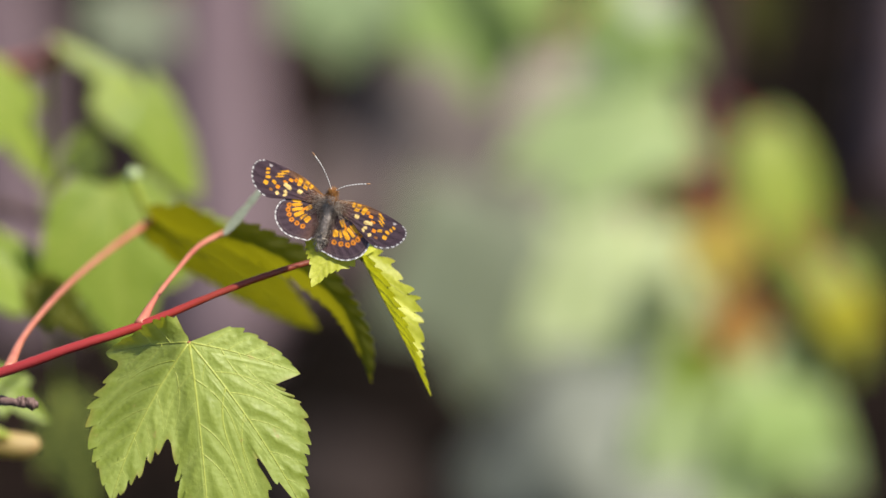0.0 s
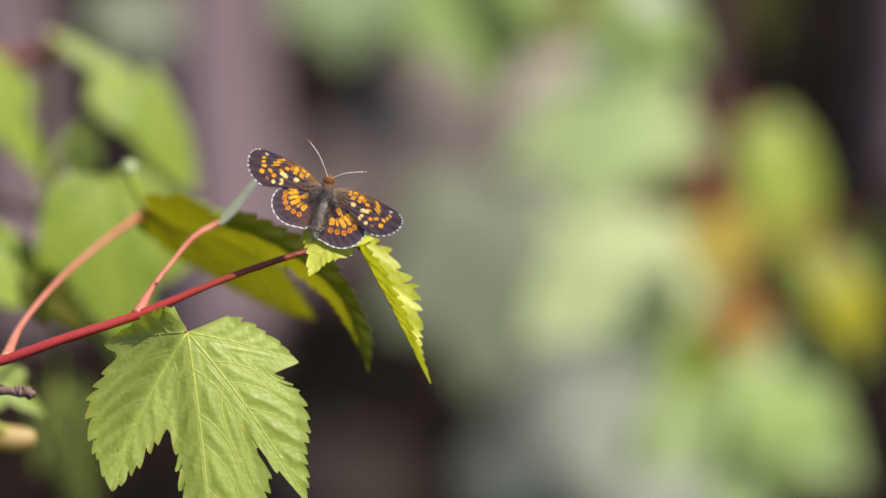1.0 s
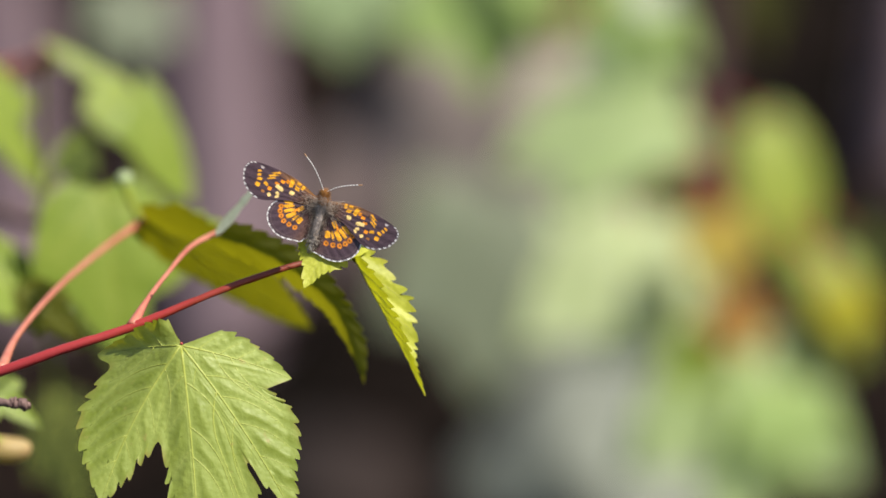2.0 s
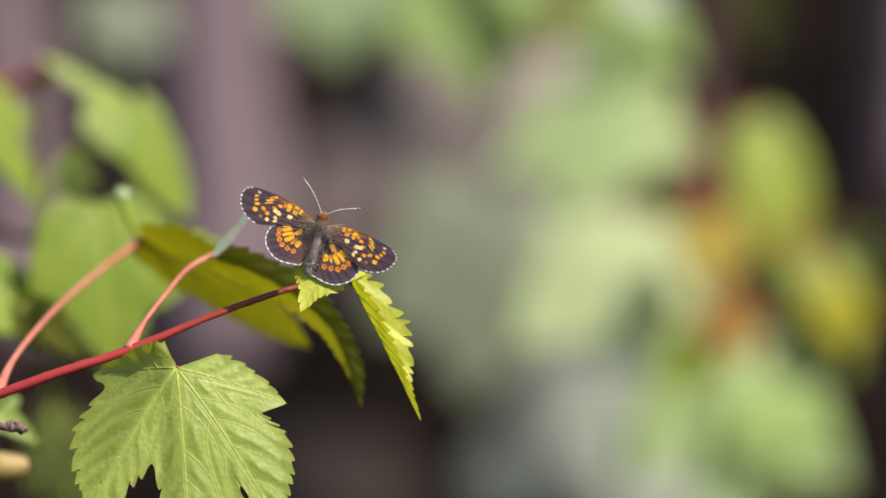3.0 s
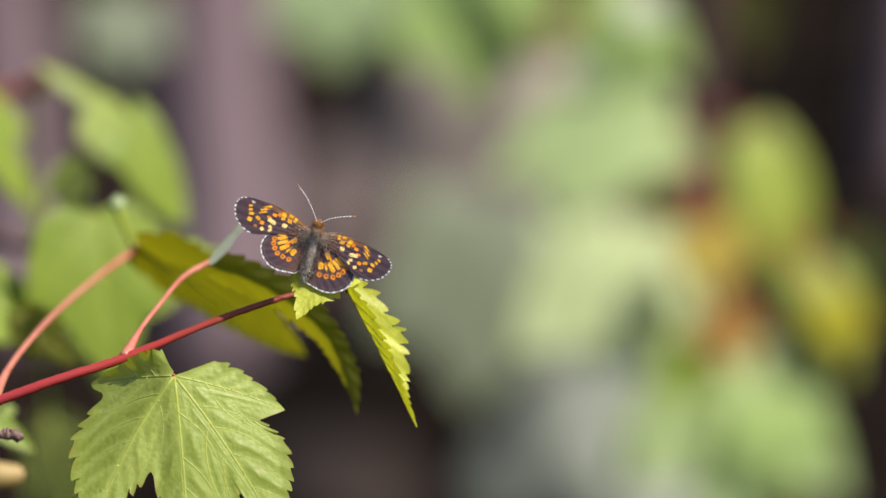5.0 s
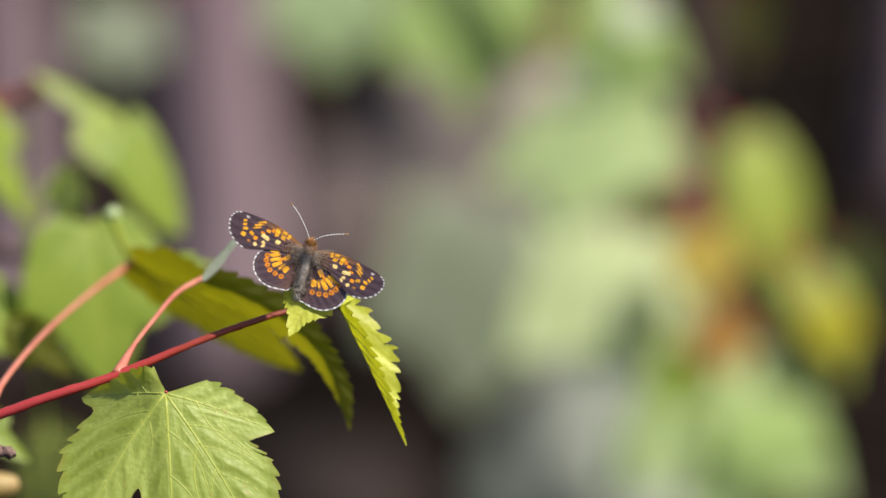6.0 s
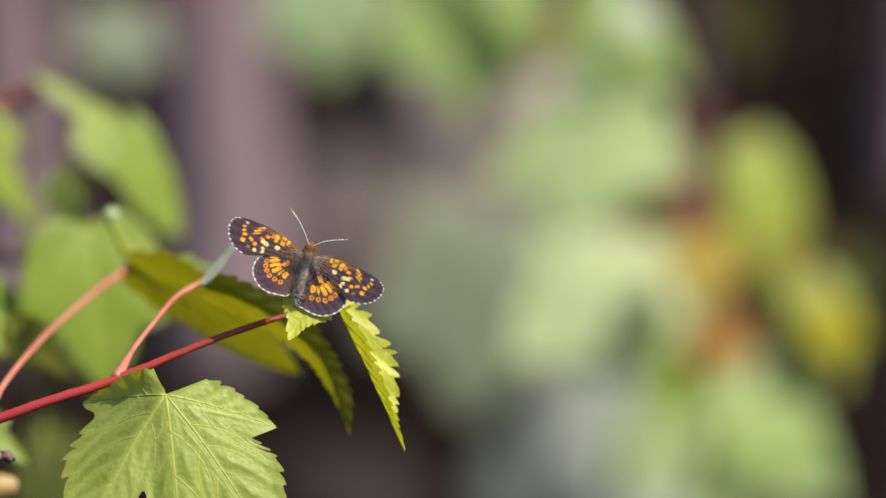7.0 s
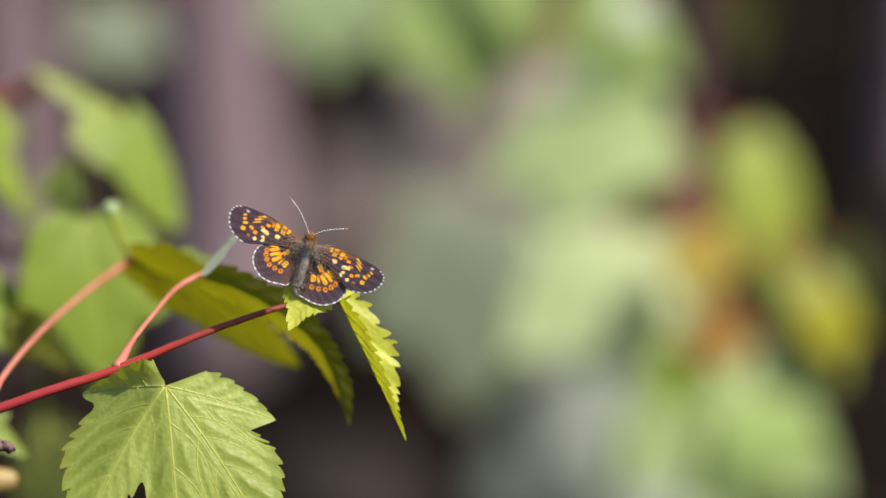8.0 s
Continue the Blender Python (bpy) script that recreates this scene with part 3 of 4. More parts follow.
rear = BroadLeaf(42, [(130, 0.12, 2), (80, 0.36, 4), (46, 0.56, 4), (24, 0.76, 4), (0, 1.0, 4), (-7, 0.72, 4), (-13, 0.46, 3), (-34, 0.28, 2), (-90, 0.16, 1)], [(4, 0.14)], 12, 1.0, 16, curl(-0.006, -0.004, 0.1), 0.3, 2.2, (46, 1.2), 6)
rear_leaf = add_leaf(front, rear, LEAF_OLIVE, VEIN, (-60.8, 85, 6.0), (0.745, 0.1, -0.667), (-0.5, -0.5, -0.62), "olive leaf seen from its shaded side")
lagging = []
for at, tip, size, n in (((-41.9, 50, 1.3), (0.8, 0.3, -0.25), 13, 21), ((-53.8, 95, 6.3), (0.8, 0.2, 0.02), 12, 22)):
    lagging.append(add_leaf(front, Leaf(size, MAPLE, n, 1.0, 8, 0.09, curl(-0.01, -0.01), 0.2), LEAF_MID, VEIN, at, tip, (-0.1, -0.35, 0.9)))
# a dead stub, a bud on its stalk and a curling leaf lower down
part("twig_stub", shifted(tube([(-150, 20, -58), (-101.1, 10, -29.7), (-87.5, 6, -29.9), (-84.3, 5, -30.2), (-83.2, 5, -30.1), (-82.3, 5, -30.5), (-81.6, 5, -30.3), (-80.7, 5, -30.7), (-79.9, 5, -30.6)], [1.2, 1.1, 0.85, 0.85, 1.15, 0.95, 1.2, 1.0, 0.55], 14, 8, 0.6), front), TWIG_BARK, front, "broken brown twig end")

# ---- the shrub behind it ----
left = plant("maple_sapling", (-190, 180, 0), "young maple behind the butterfly's twig, leaves sunlit")
LB = left.location.copy()
bm = add_tube(bmesh.new(), smooth_line([Vector((LB.x, LB.y, -0.04)), Vector((LB.x + 0.01, LB.y, 0.25)), Vector((LB.x - 0.004, LB.y, 0.5)), Vector((LB.x + 0.01, LB.y, 0.78))], 10), [0.009, 0.008, 0.006, 0.003], 14, 0.15)
part("stem", shifted(bm, left), TWIG_BARK, left, "brown woody stem")
part("twig", shifted(tube([(-185, 180, 20), (-118.8, 260, 33.0), (-104.8, 290, 41.6), (-93.6, 280, 44.7), (-90.1, 265, 48.2)], [2.0, 2.4, 2.5, 2.2, 1.2], 10), left), STALK_PINK, left, "dull reddish twig")
part("twig", shifted(tube([(-186, 180, -10), (-115.3, 210, 5.2), (-100.3, 215, 9.7), (-90.0, 215, 6.5), (-79.8, 190, 10.2)], [1.6, 1.6, 1.4, 1.2, 0.9], 10), left), STEM_DARK, left, "dull reddish twig")
part("bud_stalk", shifted(tube([(-59.9, 88, 5.1), (-62.2, 92, 8.4), (-64.0, 96, 12.0), (-65.1, 98, 14.6)], [1.3, 1.1, 1.0, 1.1], 10), left), LEAF_YELLOW, left)
part("bud", shifted(tube([(-64.6, 98, 13.8), (-65.1, 98, 15.3), (-65.4, 98, 16.4), (-65.7, 98, 17.3)], [0.9, 2.0, 1.8, 0.3], 10), left), LEAF_LIGHT, left, "pale closed bud")


def left_leaf(at, size, tip, face, mat, seed, lobes, label):
    joint = min((Vector((-113.6, 205, 31.9)), Vector((-93.6, 280, 44.7)), Vector((-112.7, 210, 5.2)), Vector((-90.0, 215, 6.5)), Vector((-100.3, 215, 9.7))), key=lambda q: (q - Vector(at)).length)
    arc = joint.lerp(Vector(at), 0.55) + Vector((-2, 6, 0.1 * (joint - Vector(at)).length))
    part("petiole", shifted(tube([joint, arc, at], [0.6, 0.5, 0.6], 8, 6), left), LEAF_MID, left)
    add_leaf(left, Leaf(size, lobes, seed, 0.8, 10, 0.09, curl(-0.005, -0.004, 0.08, 0.002, 0.4, 8), 0.3), mat, VEIN, at, tip, face, label)


left_leaf((-69.5, 260, 36.9), 29, (0.5, 0.1, -0.86), (0.25, -0.8, 0.5), LEAF_MID, 31, [(131, 0.16), (60, 0.23), (34, 0.33), (13, 0.63), (0, 1.0), (-15, 0.8), (-45, 0.46), (-104, 0.50), (-130, 0.40), (-150, 0.88), (-156, 0.32), (-176, 0.14)], "sunlit green lobed leaf")
left_leaf((-73.9, 170, 13.8), 36, (0.15, -0.1, -0.95), (0.1, -0.8, 0.5), LEAF_MID, 32, both_sides([(110, 0.22), (70, 0.42), (40, 0.75), (20, 0.7)]), "sunlit green lobed leaf")
left_leaf((-109.6, 240, 43.0), 35, (0.62, 0.1, -0.78), (0.4, -0.75, 0.5), LEAF_MID, 33, NARROW, "sunlit green lobed leaf")
left_leaf((-105.0, 170, 0.1), 31, (0.85, 0.0, -0.5), (0.3, -0.7, 0.6), LEAF_MID, 34, both_sides([(110, 0.26), (62, 0.36), (30, 0.6), (14, 0.62)]), "sunlit green lobed leaf")
left_leaf((-82.0, 235, 27.0), 17, (-0.05, 0.0, -0.95), (0.1, -0.6, -0.7), LEAF_DEEP_SHADE, 35, NARROW, "olive leaf with shade in its colour")
left_leaf((-88.4, 120, -7.1), 18, (0.75, 0.0, -0.65), (0.3, -0.8, -0.4), LEAF_OLIVE, 36, NARROW, "olive leaf with shade in its colour")
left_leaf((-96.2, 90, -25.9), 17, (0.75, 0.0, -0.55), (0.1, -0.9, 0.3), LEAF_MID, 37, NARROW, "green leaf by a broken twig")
left_leaf((-90.7, 300, -33.5), 36, (0.25, 0.0, -0.95), (0.1, -0.8, 0.5), LEAF_DARK_SHADE, 38, NARROW, "dull green leaf with shade in its colour")


def rolled_leaf():
    """The end of a leaf that has rolled up on itself like a scroll, its lip turned in."""
    pts, faces = [], []
    rows, cols = 22, 26
    for i in range(rows):
        u = i / (rows - 1)
        end = math.sqrt(max(0.0, 1 - max(0.0, (u - 0.55) / 0.45) ** 2))
        for j in range(cols):
            v = j / (cols - 1)
            a = radians(-150 + 290 * v)
            r = (3.4 - 1.2 * v) * (0.35 + 0.65 * end) * (1 + 0.05 * math.sin(9 * u + 5 * v))
            pts.append(bush((-99 + 15.4 * u + 0.5 * math.sin(3 * v), 70 - r * math.cos(a), -39.7 - 0.5 * u + r * math.sin(a))) - left.location)
    for i in range(rows - 1):
        faces += [(i * cols + j, i * cols + j + 1, (i + 1) * cols + j + 1, (i + 1) * cols + j) for j in range(cols - 1)]
    me = bpy.data.meshes.new("leaf")
    me.from_pydata([tuple(p) for p in pts], [], faces)
    lip = me.attributes.new("margin", "FLOAT", "POINT")
    lip.data.foreach_set("value", [max(0.95 * (i / (rows - 1)) ** 3, abs(2 * j / (cols - 1) - 1) ** 2) for i in range(rows) for j in range(cols)])
    me.shade_smooth()
    return me


part("leaf", rolled_leaf(), LEAF_CREAM, left, "leaf rolled into a pale pinkish curl")
left_leaf((-99.0, 66, -35.6), 11, (0.95, 0.0, -0.25), (0.1, -0.7, 0.7), LEAF_YELLOW, 39, NARROW, "yellow-green leaf by the rolled one")
left_leaf((-78.0, 215, -3.0), 30, (0.30, 0.0, -0.95), (0.1, -0.9, -0.3), LEAF_DARK_SHADE, 40, NARROW, "green leaf with shade in its dark colour")

# ---- the ground and what stands on it ----
def ground_sheet():
    rings = [0.0] + [0.05 * 1.13 ** i for i in range(72)]
    bm = bmesh.new()
    rows = []
    for r in rings[1:]:
        rows.append([bm.verts.new((r * math.cos(a), 1.2 + r * math.sin(a), 0.012 * noise.noise(Vector((r * math.cos(a) * 7, r * math.sin(a) * 7, 0))) * min(1, 6 / r) - 0.004)) for a in np.linspace(0, 2 * np.pi, 72, endpoint=False)])
    mid = bm.verts.new((0, 1.2, -0.004))
    for j in range(72):
        bm.faces.new((mid, rows[0][j], rows[0][(j + 1) % 72]))
        for a, b in zip(rows, rows[1:]):
            bm.faces.new((a[j], b[j], b[(j + 1) % 72], a[(j + 1) % 72]))
    ob = new("ground", finish(bm, "ground"))
    ob.data.materials.append(SHADED_SOIL)
    return tagged(ob, "bare forest soil with shade put into its dark colour", "ground", kind="structure")


ground_sheet()


def foot(p):
    """The place on the soil that lies behind that point of the shrub's frame, along the lens."""
    a = bush(p)
    way = (a - EYE).normalized()
    return EYE + way * (EYE.z / -way.z)


def litter_stuff():
    rng = random.Random(7)
    bm = bmesh.new()
    for i in range(1800):
        c = Vector((rng.gauss(0, 0.45), 1.25 + rng.gauss(0, 0.5), 0.004 + rng.random() * 0.006))
        turn = Euler((rng.uniform(-0.5, 0.5), rng.uniform(-0.5, 0.5), rng.uniform(0, 6.3))).to_matrix()
        l, w = rng.uniform(0.008, 0.022), rng.uniform(0.004, 0.010)
        pts = [(-l, 0, 0), (-l * 0.3, w, 0.002), (l * 0.5, w * 0.8, 0.001), (l, 0, 0.003), (l * 0.4, -w, 0.002), (-l * 0.4, -w * 0.9, 0)]
        bm.faces.new([bm.verts.new(c + turn @ Vector(p)) for p in pts])
    ob = new("leaf_litter", finish(bm, "leaf_litter"))
    ob.data.materials.append(SHADED_LITTER)
    tagged(ob, "scattered dry brown leaf litter on the soil", "leaf litter", kind="stuff")


litter_stuff()


def dead_stem(p, radius, height, lean, seed, label):
    f = foot(p)
    rng = random.Random(seed)
    top = f + Vector((lean * height, 0, height))
    line = smooth_line([f - Vector((0, 0, 0.03)), f.lerp(top, 0.35) + Vector((rng.uniform(-1, 1) * 0.01, 0, 0)), f.lerp(top, 0.7) + Vector((rng.uniform(-1, 1) * 0.01, 0, 0)), top], 10)
    ob = new("tree_stem")
    ob.location = f
    tagged(ob, label, "tree stem", "grey stems behind the shrub")
    part("trunk", add_tube(bmesh.new(), [q - f for q in line], [radius * 1.25, radius, radius * 0.95, radius * 0.9], 24, 0.25), BARK_MAUVE, ob)
    for i in range(3):
        at = line[6 + i * 7 + rng.randrange(3)] - f
        a = rng.uniform(0, 6.3)
        out = Vector((math.cos(a), math.sin(a), 0.6))
        part("knot", add_tube(bmesh.new(), [at + out * radius * k for k in (0.7, 0.95, 1.15, 1.3)], [radius * 0.32, radius * 0.3, radius * 0.24, radius * 0.12], 10, 0.2), BARK_MAUVE, ob)


def boulder(p, size, mat, seed, label):
    f = foot(p)
    bm = bmesh.new()
    bmesh.ops.create_icosphere(bm, subdivisions=4, radius=1)
    for v in bm.verts:
        d = v.co.normalized()
        k = 1 + 0.28 * noise.noise(d * 1.3 + Vector((seed, 0, 0))) + 0.08 * noise.noise(d * 4 + Vector((0, seed, 0)))
        v.co = Vector((d.x * size[0], d.y * size[1], d.z * size[2])) * k
    ob = new("boulder", finish(bm, "boulder"))
    ob.data.materials.append(mat)
    ob.location = f + Vector((0, 0, size[2] * 0.45))
    tagged(ob, label, "boulder", "stones on the soil")


dead_stem((-74.0, 900, -21.6), 0.0215, 0.8, 0.0, 1, "mauve-grey weathered stem standing in the soil")
dead_stem((147.5, 900, 27.4), 0.014, 0.8, 0.02, 2, "mauve-grey weathered stem standing in the soil")
dead_stem((-138.5, 900, -21.6), 0.018, 0.8, -0.02, 3, "mauve-grey weathered stem standing in the soil")
boulder((17.0, 900, 0.0), (0.057, 0.06, 0.072), STONE_MAUVE, 2, "mauve-grey rounded stone half sunk in soil")
boulder((-10.0, 900, 6.0), (0.037, 0.045, 0.034), STONE_MAUVE, 9, "mauve-grey rounded stone half sunk in soil")
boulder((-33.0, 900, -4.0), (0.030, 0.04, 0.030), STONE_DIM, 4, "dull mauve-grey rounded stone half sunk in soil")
boulder((48.0, 700, -74.0), (0.047, 0.060, 0.034), STONE_GREEN, 5, "grey-green lichened stone half sunk in soil")
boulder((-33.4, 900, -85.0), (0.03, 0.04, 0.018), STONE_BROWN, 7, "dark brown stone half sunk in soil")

# ---- the shrub beyond, on the sunny side ----
back = plant("maple_sapling", (92, 700, 0), "young maple further off, pale sunlit and yellowing leaves")
KB = back.location.copy()
k0, k1, k2 = bush((90.5, 700, -29.7)), bush((78.1, 700, 18.4)), bush((77.2, 700, 79.7))
bm = add_tube(bmesh.new(), smooth_line([Vector((KB.x, KB.y, -0.04)), Vector((KB.x, KB.y, 0.25)).lerp(k0, 0.3), k0, k1, k2, k2 + Vector((0.0, 0.0, 0.12))], 10), [0.006, 0.005, 0.004, 0.0032, 0.0085, 0.004], 14, 0.15)
part("stem", shifted(bm, back), STEM_DARK, back, "red-brown stem")


def back_leaf(at, size, tip, face, mat, seed, lobes, label):
    joint = min((Vector((74.7, 700, 83.0)), Vector((76.4, 700, 43.3)), Vector((77.2, 700, 18.4)), Vector((90.5, 700, -24.7))), key=lambda q: (q - Vector(at)).length + 3 * max(0, at[2] - q.z))
    arc = joint.lerp(Vector(at), 0.55) + Vector((0, 10, 0.12 * (joint - Vector(at)).length))
    part("petiole", shifted(tube([joint, arc, at], [0.6, 0.5, 0.6], 8, 6), back), STALK_RED, back)
    add_leaf(back, Leaf(size * 1.07, lobes, seed, 0.7, 8, 0.1, curl(-0.005, -0.004, 0.05, 0.002, 0.4, 8), 0.3), mat, None, at, tip, face, label)


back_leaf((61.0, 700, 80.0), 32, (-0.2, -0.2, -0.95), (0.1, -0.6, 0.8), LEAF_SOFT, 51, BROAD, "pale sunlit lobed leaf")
# small pale leaf added in front for the whitish spot on the last one
back_leaf((60.5, 683, 76.0), 11, (-0.1, -0.2, -0.9), (0.25, -0.6, 0.8), LEAF_PALE, 65, BROAD, "pale leaf added for a whitish spot")
back_leaf((65.9, 682, 38.8), 48, (-0.97, -0.1, -0.12), (0.0, -0.5, 0.85), LEAF_SHEEN, 52, BROAD, "pale sunlit lobed leaf")
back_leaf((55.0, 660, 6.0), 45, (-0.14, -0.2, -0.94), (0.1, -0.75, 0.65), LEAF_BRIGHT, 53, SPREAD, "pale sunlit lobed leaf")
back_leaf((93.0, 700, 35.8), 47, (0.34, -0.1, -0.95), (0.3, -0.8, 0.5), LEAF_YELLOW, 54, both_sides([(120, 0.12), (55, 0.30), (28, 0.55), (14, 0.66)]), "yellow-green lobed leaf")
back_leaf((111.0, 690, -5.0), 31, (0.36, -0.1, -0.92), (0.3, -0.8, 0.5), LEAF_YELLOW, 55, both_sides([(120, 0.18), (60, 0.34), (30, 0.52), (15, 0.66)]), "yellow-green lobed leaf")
back_leaf((87.1, 690, -31.5), 51, (-0.02, -0.2, -0.92), (0.1, -0.75, 0.65), LEAF_SHEEN, 56, both_sides([(150, 0.1), (108, 0.38), (80, 0.44), (45, 0.92), (22, 0.66)]), "pale sunlit lobed leaf")
back_leaf((76.3, 640, 9.0), 12, (0.05, -0.1, -0.95), (0.2, -0.8, 0.5), LEAF_RUST, 57, BROAD, "small rusty orange leaf")
back_leaf((80.5, 640, -17.0), 17, (0.5, -0.1, -0.8), (0.2, -0.8, 0.5), LEAF_RUST, 58, BROAD, "small rusty orange leaf")
back_leaf((77.0, 628, 7.0), 18, (0.25, -0.1, -0.95), (0.2, -0.8, 0.5), LEAF_AMBER, 59, BROAD, "small yellow leaf")
back_leaf((116.2, 680, -13.8), 15, (0.2, -0.1, -0.95), (0.2, -0.8, 0.5), LEAF_GOLD, 73, BROAD, "small yellow leaf")
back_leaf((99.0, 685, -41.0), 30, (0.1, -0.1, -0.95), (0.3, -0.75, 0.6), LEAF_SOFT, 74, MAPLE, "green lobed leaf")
back_leaf((92.6, 710, 80.1), 24, (0.1, -0.1, -0.95), (0.2, -0.9, -0.3), LEAF_SHADE, 60, NARROW, "olive leaf with shade in its colour")
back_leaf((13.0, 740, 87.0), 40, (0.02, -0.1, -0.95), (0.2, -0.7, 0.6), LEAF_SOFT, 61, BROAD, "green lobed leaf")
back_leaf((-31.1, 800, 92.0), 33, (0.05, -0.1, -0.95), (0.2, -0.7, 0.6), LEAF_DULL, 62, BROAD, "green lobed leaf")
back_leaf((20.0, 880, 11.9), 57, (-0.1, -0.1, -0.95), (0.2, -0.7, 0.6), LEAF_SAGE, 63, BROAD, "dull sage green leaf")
back_leaf((122.0, 760, 1.9), 22, (0.3, -0.1, -0.9), (0.2, -0.7, 0.6), LEAF_DARK_SHADE, 68, BROAD, "dark green leaf")
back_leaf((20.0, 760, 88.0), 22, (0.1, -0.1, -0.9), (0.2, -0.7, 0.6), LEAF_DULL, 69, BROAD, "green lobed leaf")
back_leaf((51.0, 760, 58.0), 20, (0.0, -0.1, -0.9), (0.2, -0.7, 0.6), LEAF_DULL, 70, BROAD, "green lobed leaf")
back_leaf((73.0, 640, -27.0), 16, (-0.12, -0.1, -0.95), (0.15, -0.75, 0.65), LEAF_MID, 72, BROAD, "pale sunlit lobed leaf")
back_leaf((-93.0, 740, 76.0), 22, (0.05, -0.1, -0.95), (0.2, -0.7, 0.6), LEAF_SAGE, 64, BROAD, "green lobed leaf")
# added dark leaf that imitates the shaded gap between the top leaves
back_leaf((33.5, 690, 65.0), 9, (0.1, -0.1, -0.95), (0.2, -0.8, 0.4), LEAF_GAP_BROWN, 75, BROAD, "added brown leaf standing in for a dark gap")
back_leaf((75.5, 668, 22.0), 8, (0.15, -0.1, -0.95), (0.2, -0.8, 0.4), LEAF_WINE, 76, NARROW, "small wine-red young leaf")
back_leaf((60.0, 705, 21.0), 14, (0.35, -0.1, -0.9), (0.2, -0.8, -0.3), LEAF_DEEP_SHADE, 77, BROAD, "green leaf with shade in its dark colour")

# ---- the butterfly ----
def wing_material():
    m, n, links, face = material("wing_scales")
    paint = n.new("ShaderNodeVertexColor")
    paint.layer_name = "pattern"
    dust = texture(n, links, 2600, 3, 0.7)
    shade = ramp(n, links, dust.outputs[0], [(0.3, (0.85, 0.85, 0.85)), (0.72, (1.4, 1.38, 1.35))])
    mix = n.new("ShaderNodeMix")
    mix.data_type, mix.blend_type = "RGBA", "MULTIPLY"
    mix.inputs["Factor"].default_value = 1.0
    links.new(paint.outputs["Color"], mix.inputs["A"])
    links.new(shade.outputs[0], mix.inputs["B"])
    links.new(mix.outputs["Result"], face.inputs["Base Color"])
    face.inputs["Roughness"].default_value = 0.6
    face.inputs["Sheen Weight"].default_value = 0.25
    face.inputs["Sheen Roughness"].default_value = 0.4
    bump(n, links, dust.outputs[0], face, 0.5, 0.0002)
    return m


WING = wing_material()
FUR = solid_material("fur_tawny", [(0.3, (0.17, 0.07, 0.018)), (0.7, (0.42, 0.19, 0.045))], 2000, 0.8, 0.2, 0.0001)
BODY = solid_material("body_grey", [(0.3, (0.15, 0.118, 0.105)), (0.7, (0.46, 0.40, 0.36))], 1400, 0.8, 0.5, 0.0002)
HAIR = solid_material("hair_brown", [(0.3, (0.22, 0.165, 0.13)), (0.7, (0.54, 0.44, 0.36))], 1800, 0.8, 0.2, 0.0001)
HAIR_PALE = solid_material("hair_pale", [(0.3, (0.42, 0.34, 0.27)), (0.7, (0.75, 0.66, 0.56))], 1800, 0.8, 0.2, 0.0001)
EYE_DARK = solid_material("eye_dark", [(0.3, (0.03, 0.015, 0.01)), (0.7, (0.07, 0.04, 0.03))], 900, 0.25, 0.1, 0.0001)


def feeler_material():
    """White with narrow dark rings."""
    m, n, links, face = material("feeler_ringed")
    where = n.new("ShaderNodeTexCoord")
    bands = n.new("ShaderNodeTexWave")
    bands.wave_type, bands.rings_direction = "RINGS", "SPHERICAL"
    bands.inputs["Scale"].default_value = 620
    bands.inputs["Distortion"].default_value = 0.6
    links.new(where.outputs["Object"], bands.inputs["Vector"])
    colour = ramp(n, links, bands.outputs["Fac"], [(0.14, (0.12, 0.10, 0.09)), (0.36, (0.90, 0.88, 0.85))])
    links.new(colour.outputs[0], face.inputs["Base Color"])
    face.inputs["Roughness"].default_value = 0.6
    return m


FEELER = feeler_material()
CLUB = solid_material("club_brown", [(0.3, (0.20, 0.09, 0.04)), (0.7, (0.52, 0.30, 0.15))], 1500, 0.6, 0.1, 0.0001)

DARK, ORANGE, AMBER, CREAM = (0.074, 0.042, 0.056), (1.0, 0.32, 0.010), (1.0, 0.45, 0.020), (1.0, 0.70, 0.26)
WHITE, TAWNY = (0.95, 0.92, 0.90), (0.34, 0.15, 0.04)
# outlines through which the margins run, millimetres outward and forward of the joint
FORE = [(-0.4, 0.5), (4.0, 1.55), (8.0, 1.7), (12.0, 1.3), (14.4, 0.6), (15.1, -0.5), (14.8, -2.1), (13.4, -3.9), (11.0, -5.0), (8.6, -4.9), (4.3, -2.6), (-0.4, -1.1)]
HIND = [(-0.4, 0.5), (4.0, 0.3), (7.9, -1.2), (8.9, -2.6), (9.0, -4.4), (8.1, -6.2), (6.4, -7.6), (4.4, -8.2), (2.2, -8.1), (0.3, -7.6), (-0.5, -4.0), (-0.5, -1.0)]
# spots: outward, forward, half length, half width, turn, colour
FORE_APEX = [(12.15, 0.55, 0.34, 0.18, 0, (0.6, 0.52, 0.5)), (12.3, -0.3, 0.30, 0.20, -25, AMBER), (11.9, -0.95, 0.34, 0.20, -25, AMBER), (11.4, -1.62, 0.42, 0.25, -20, AMBER), (11.2, -2.7, 0.40, 0.36, 0, AMBER),
             (9.2, 0.92, 0.70, 0.165, -33, AMBER), (9.45, 0.22, 0.70, 0.165, -33, AMBER), (9.62, -0.48, 0.56, 0.16, -33, AMBER)]
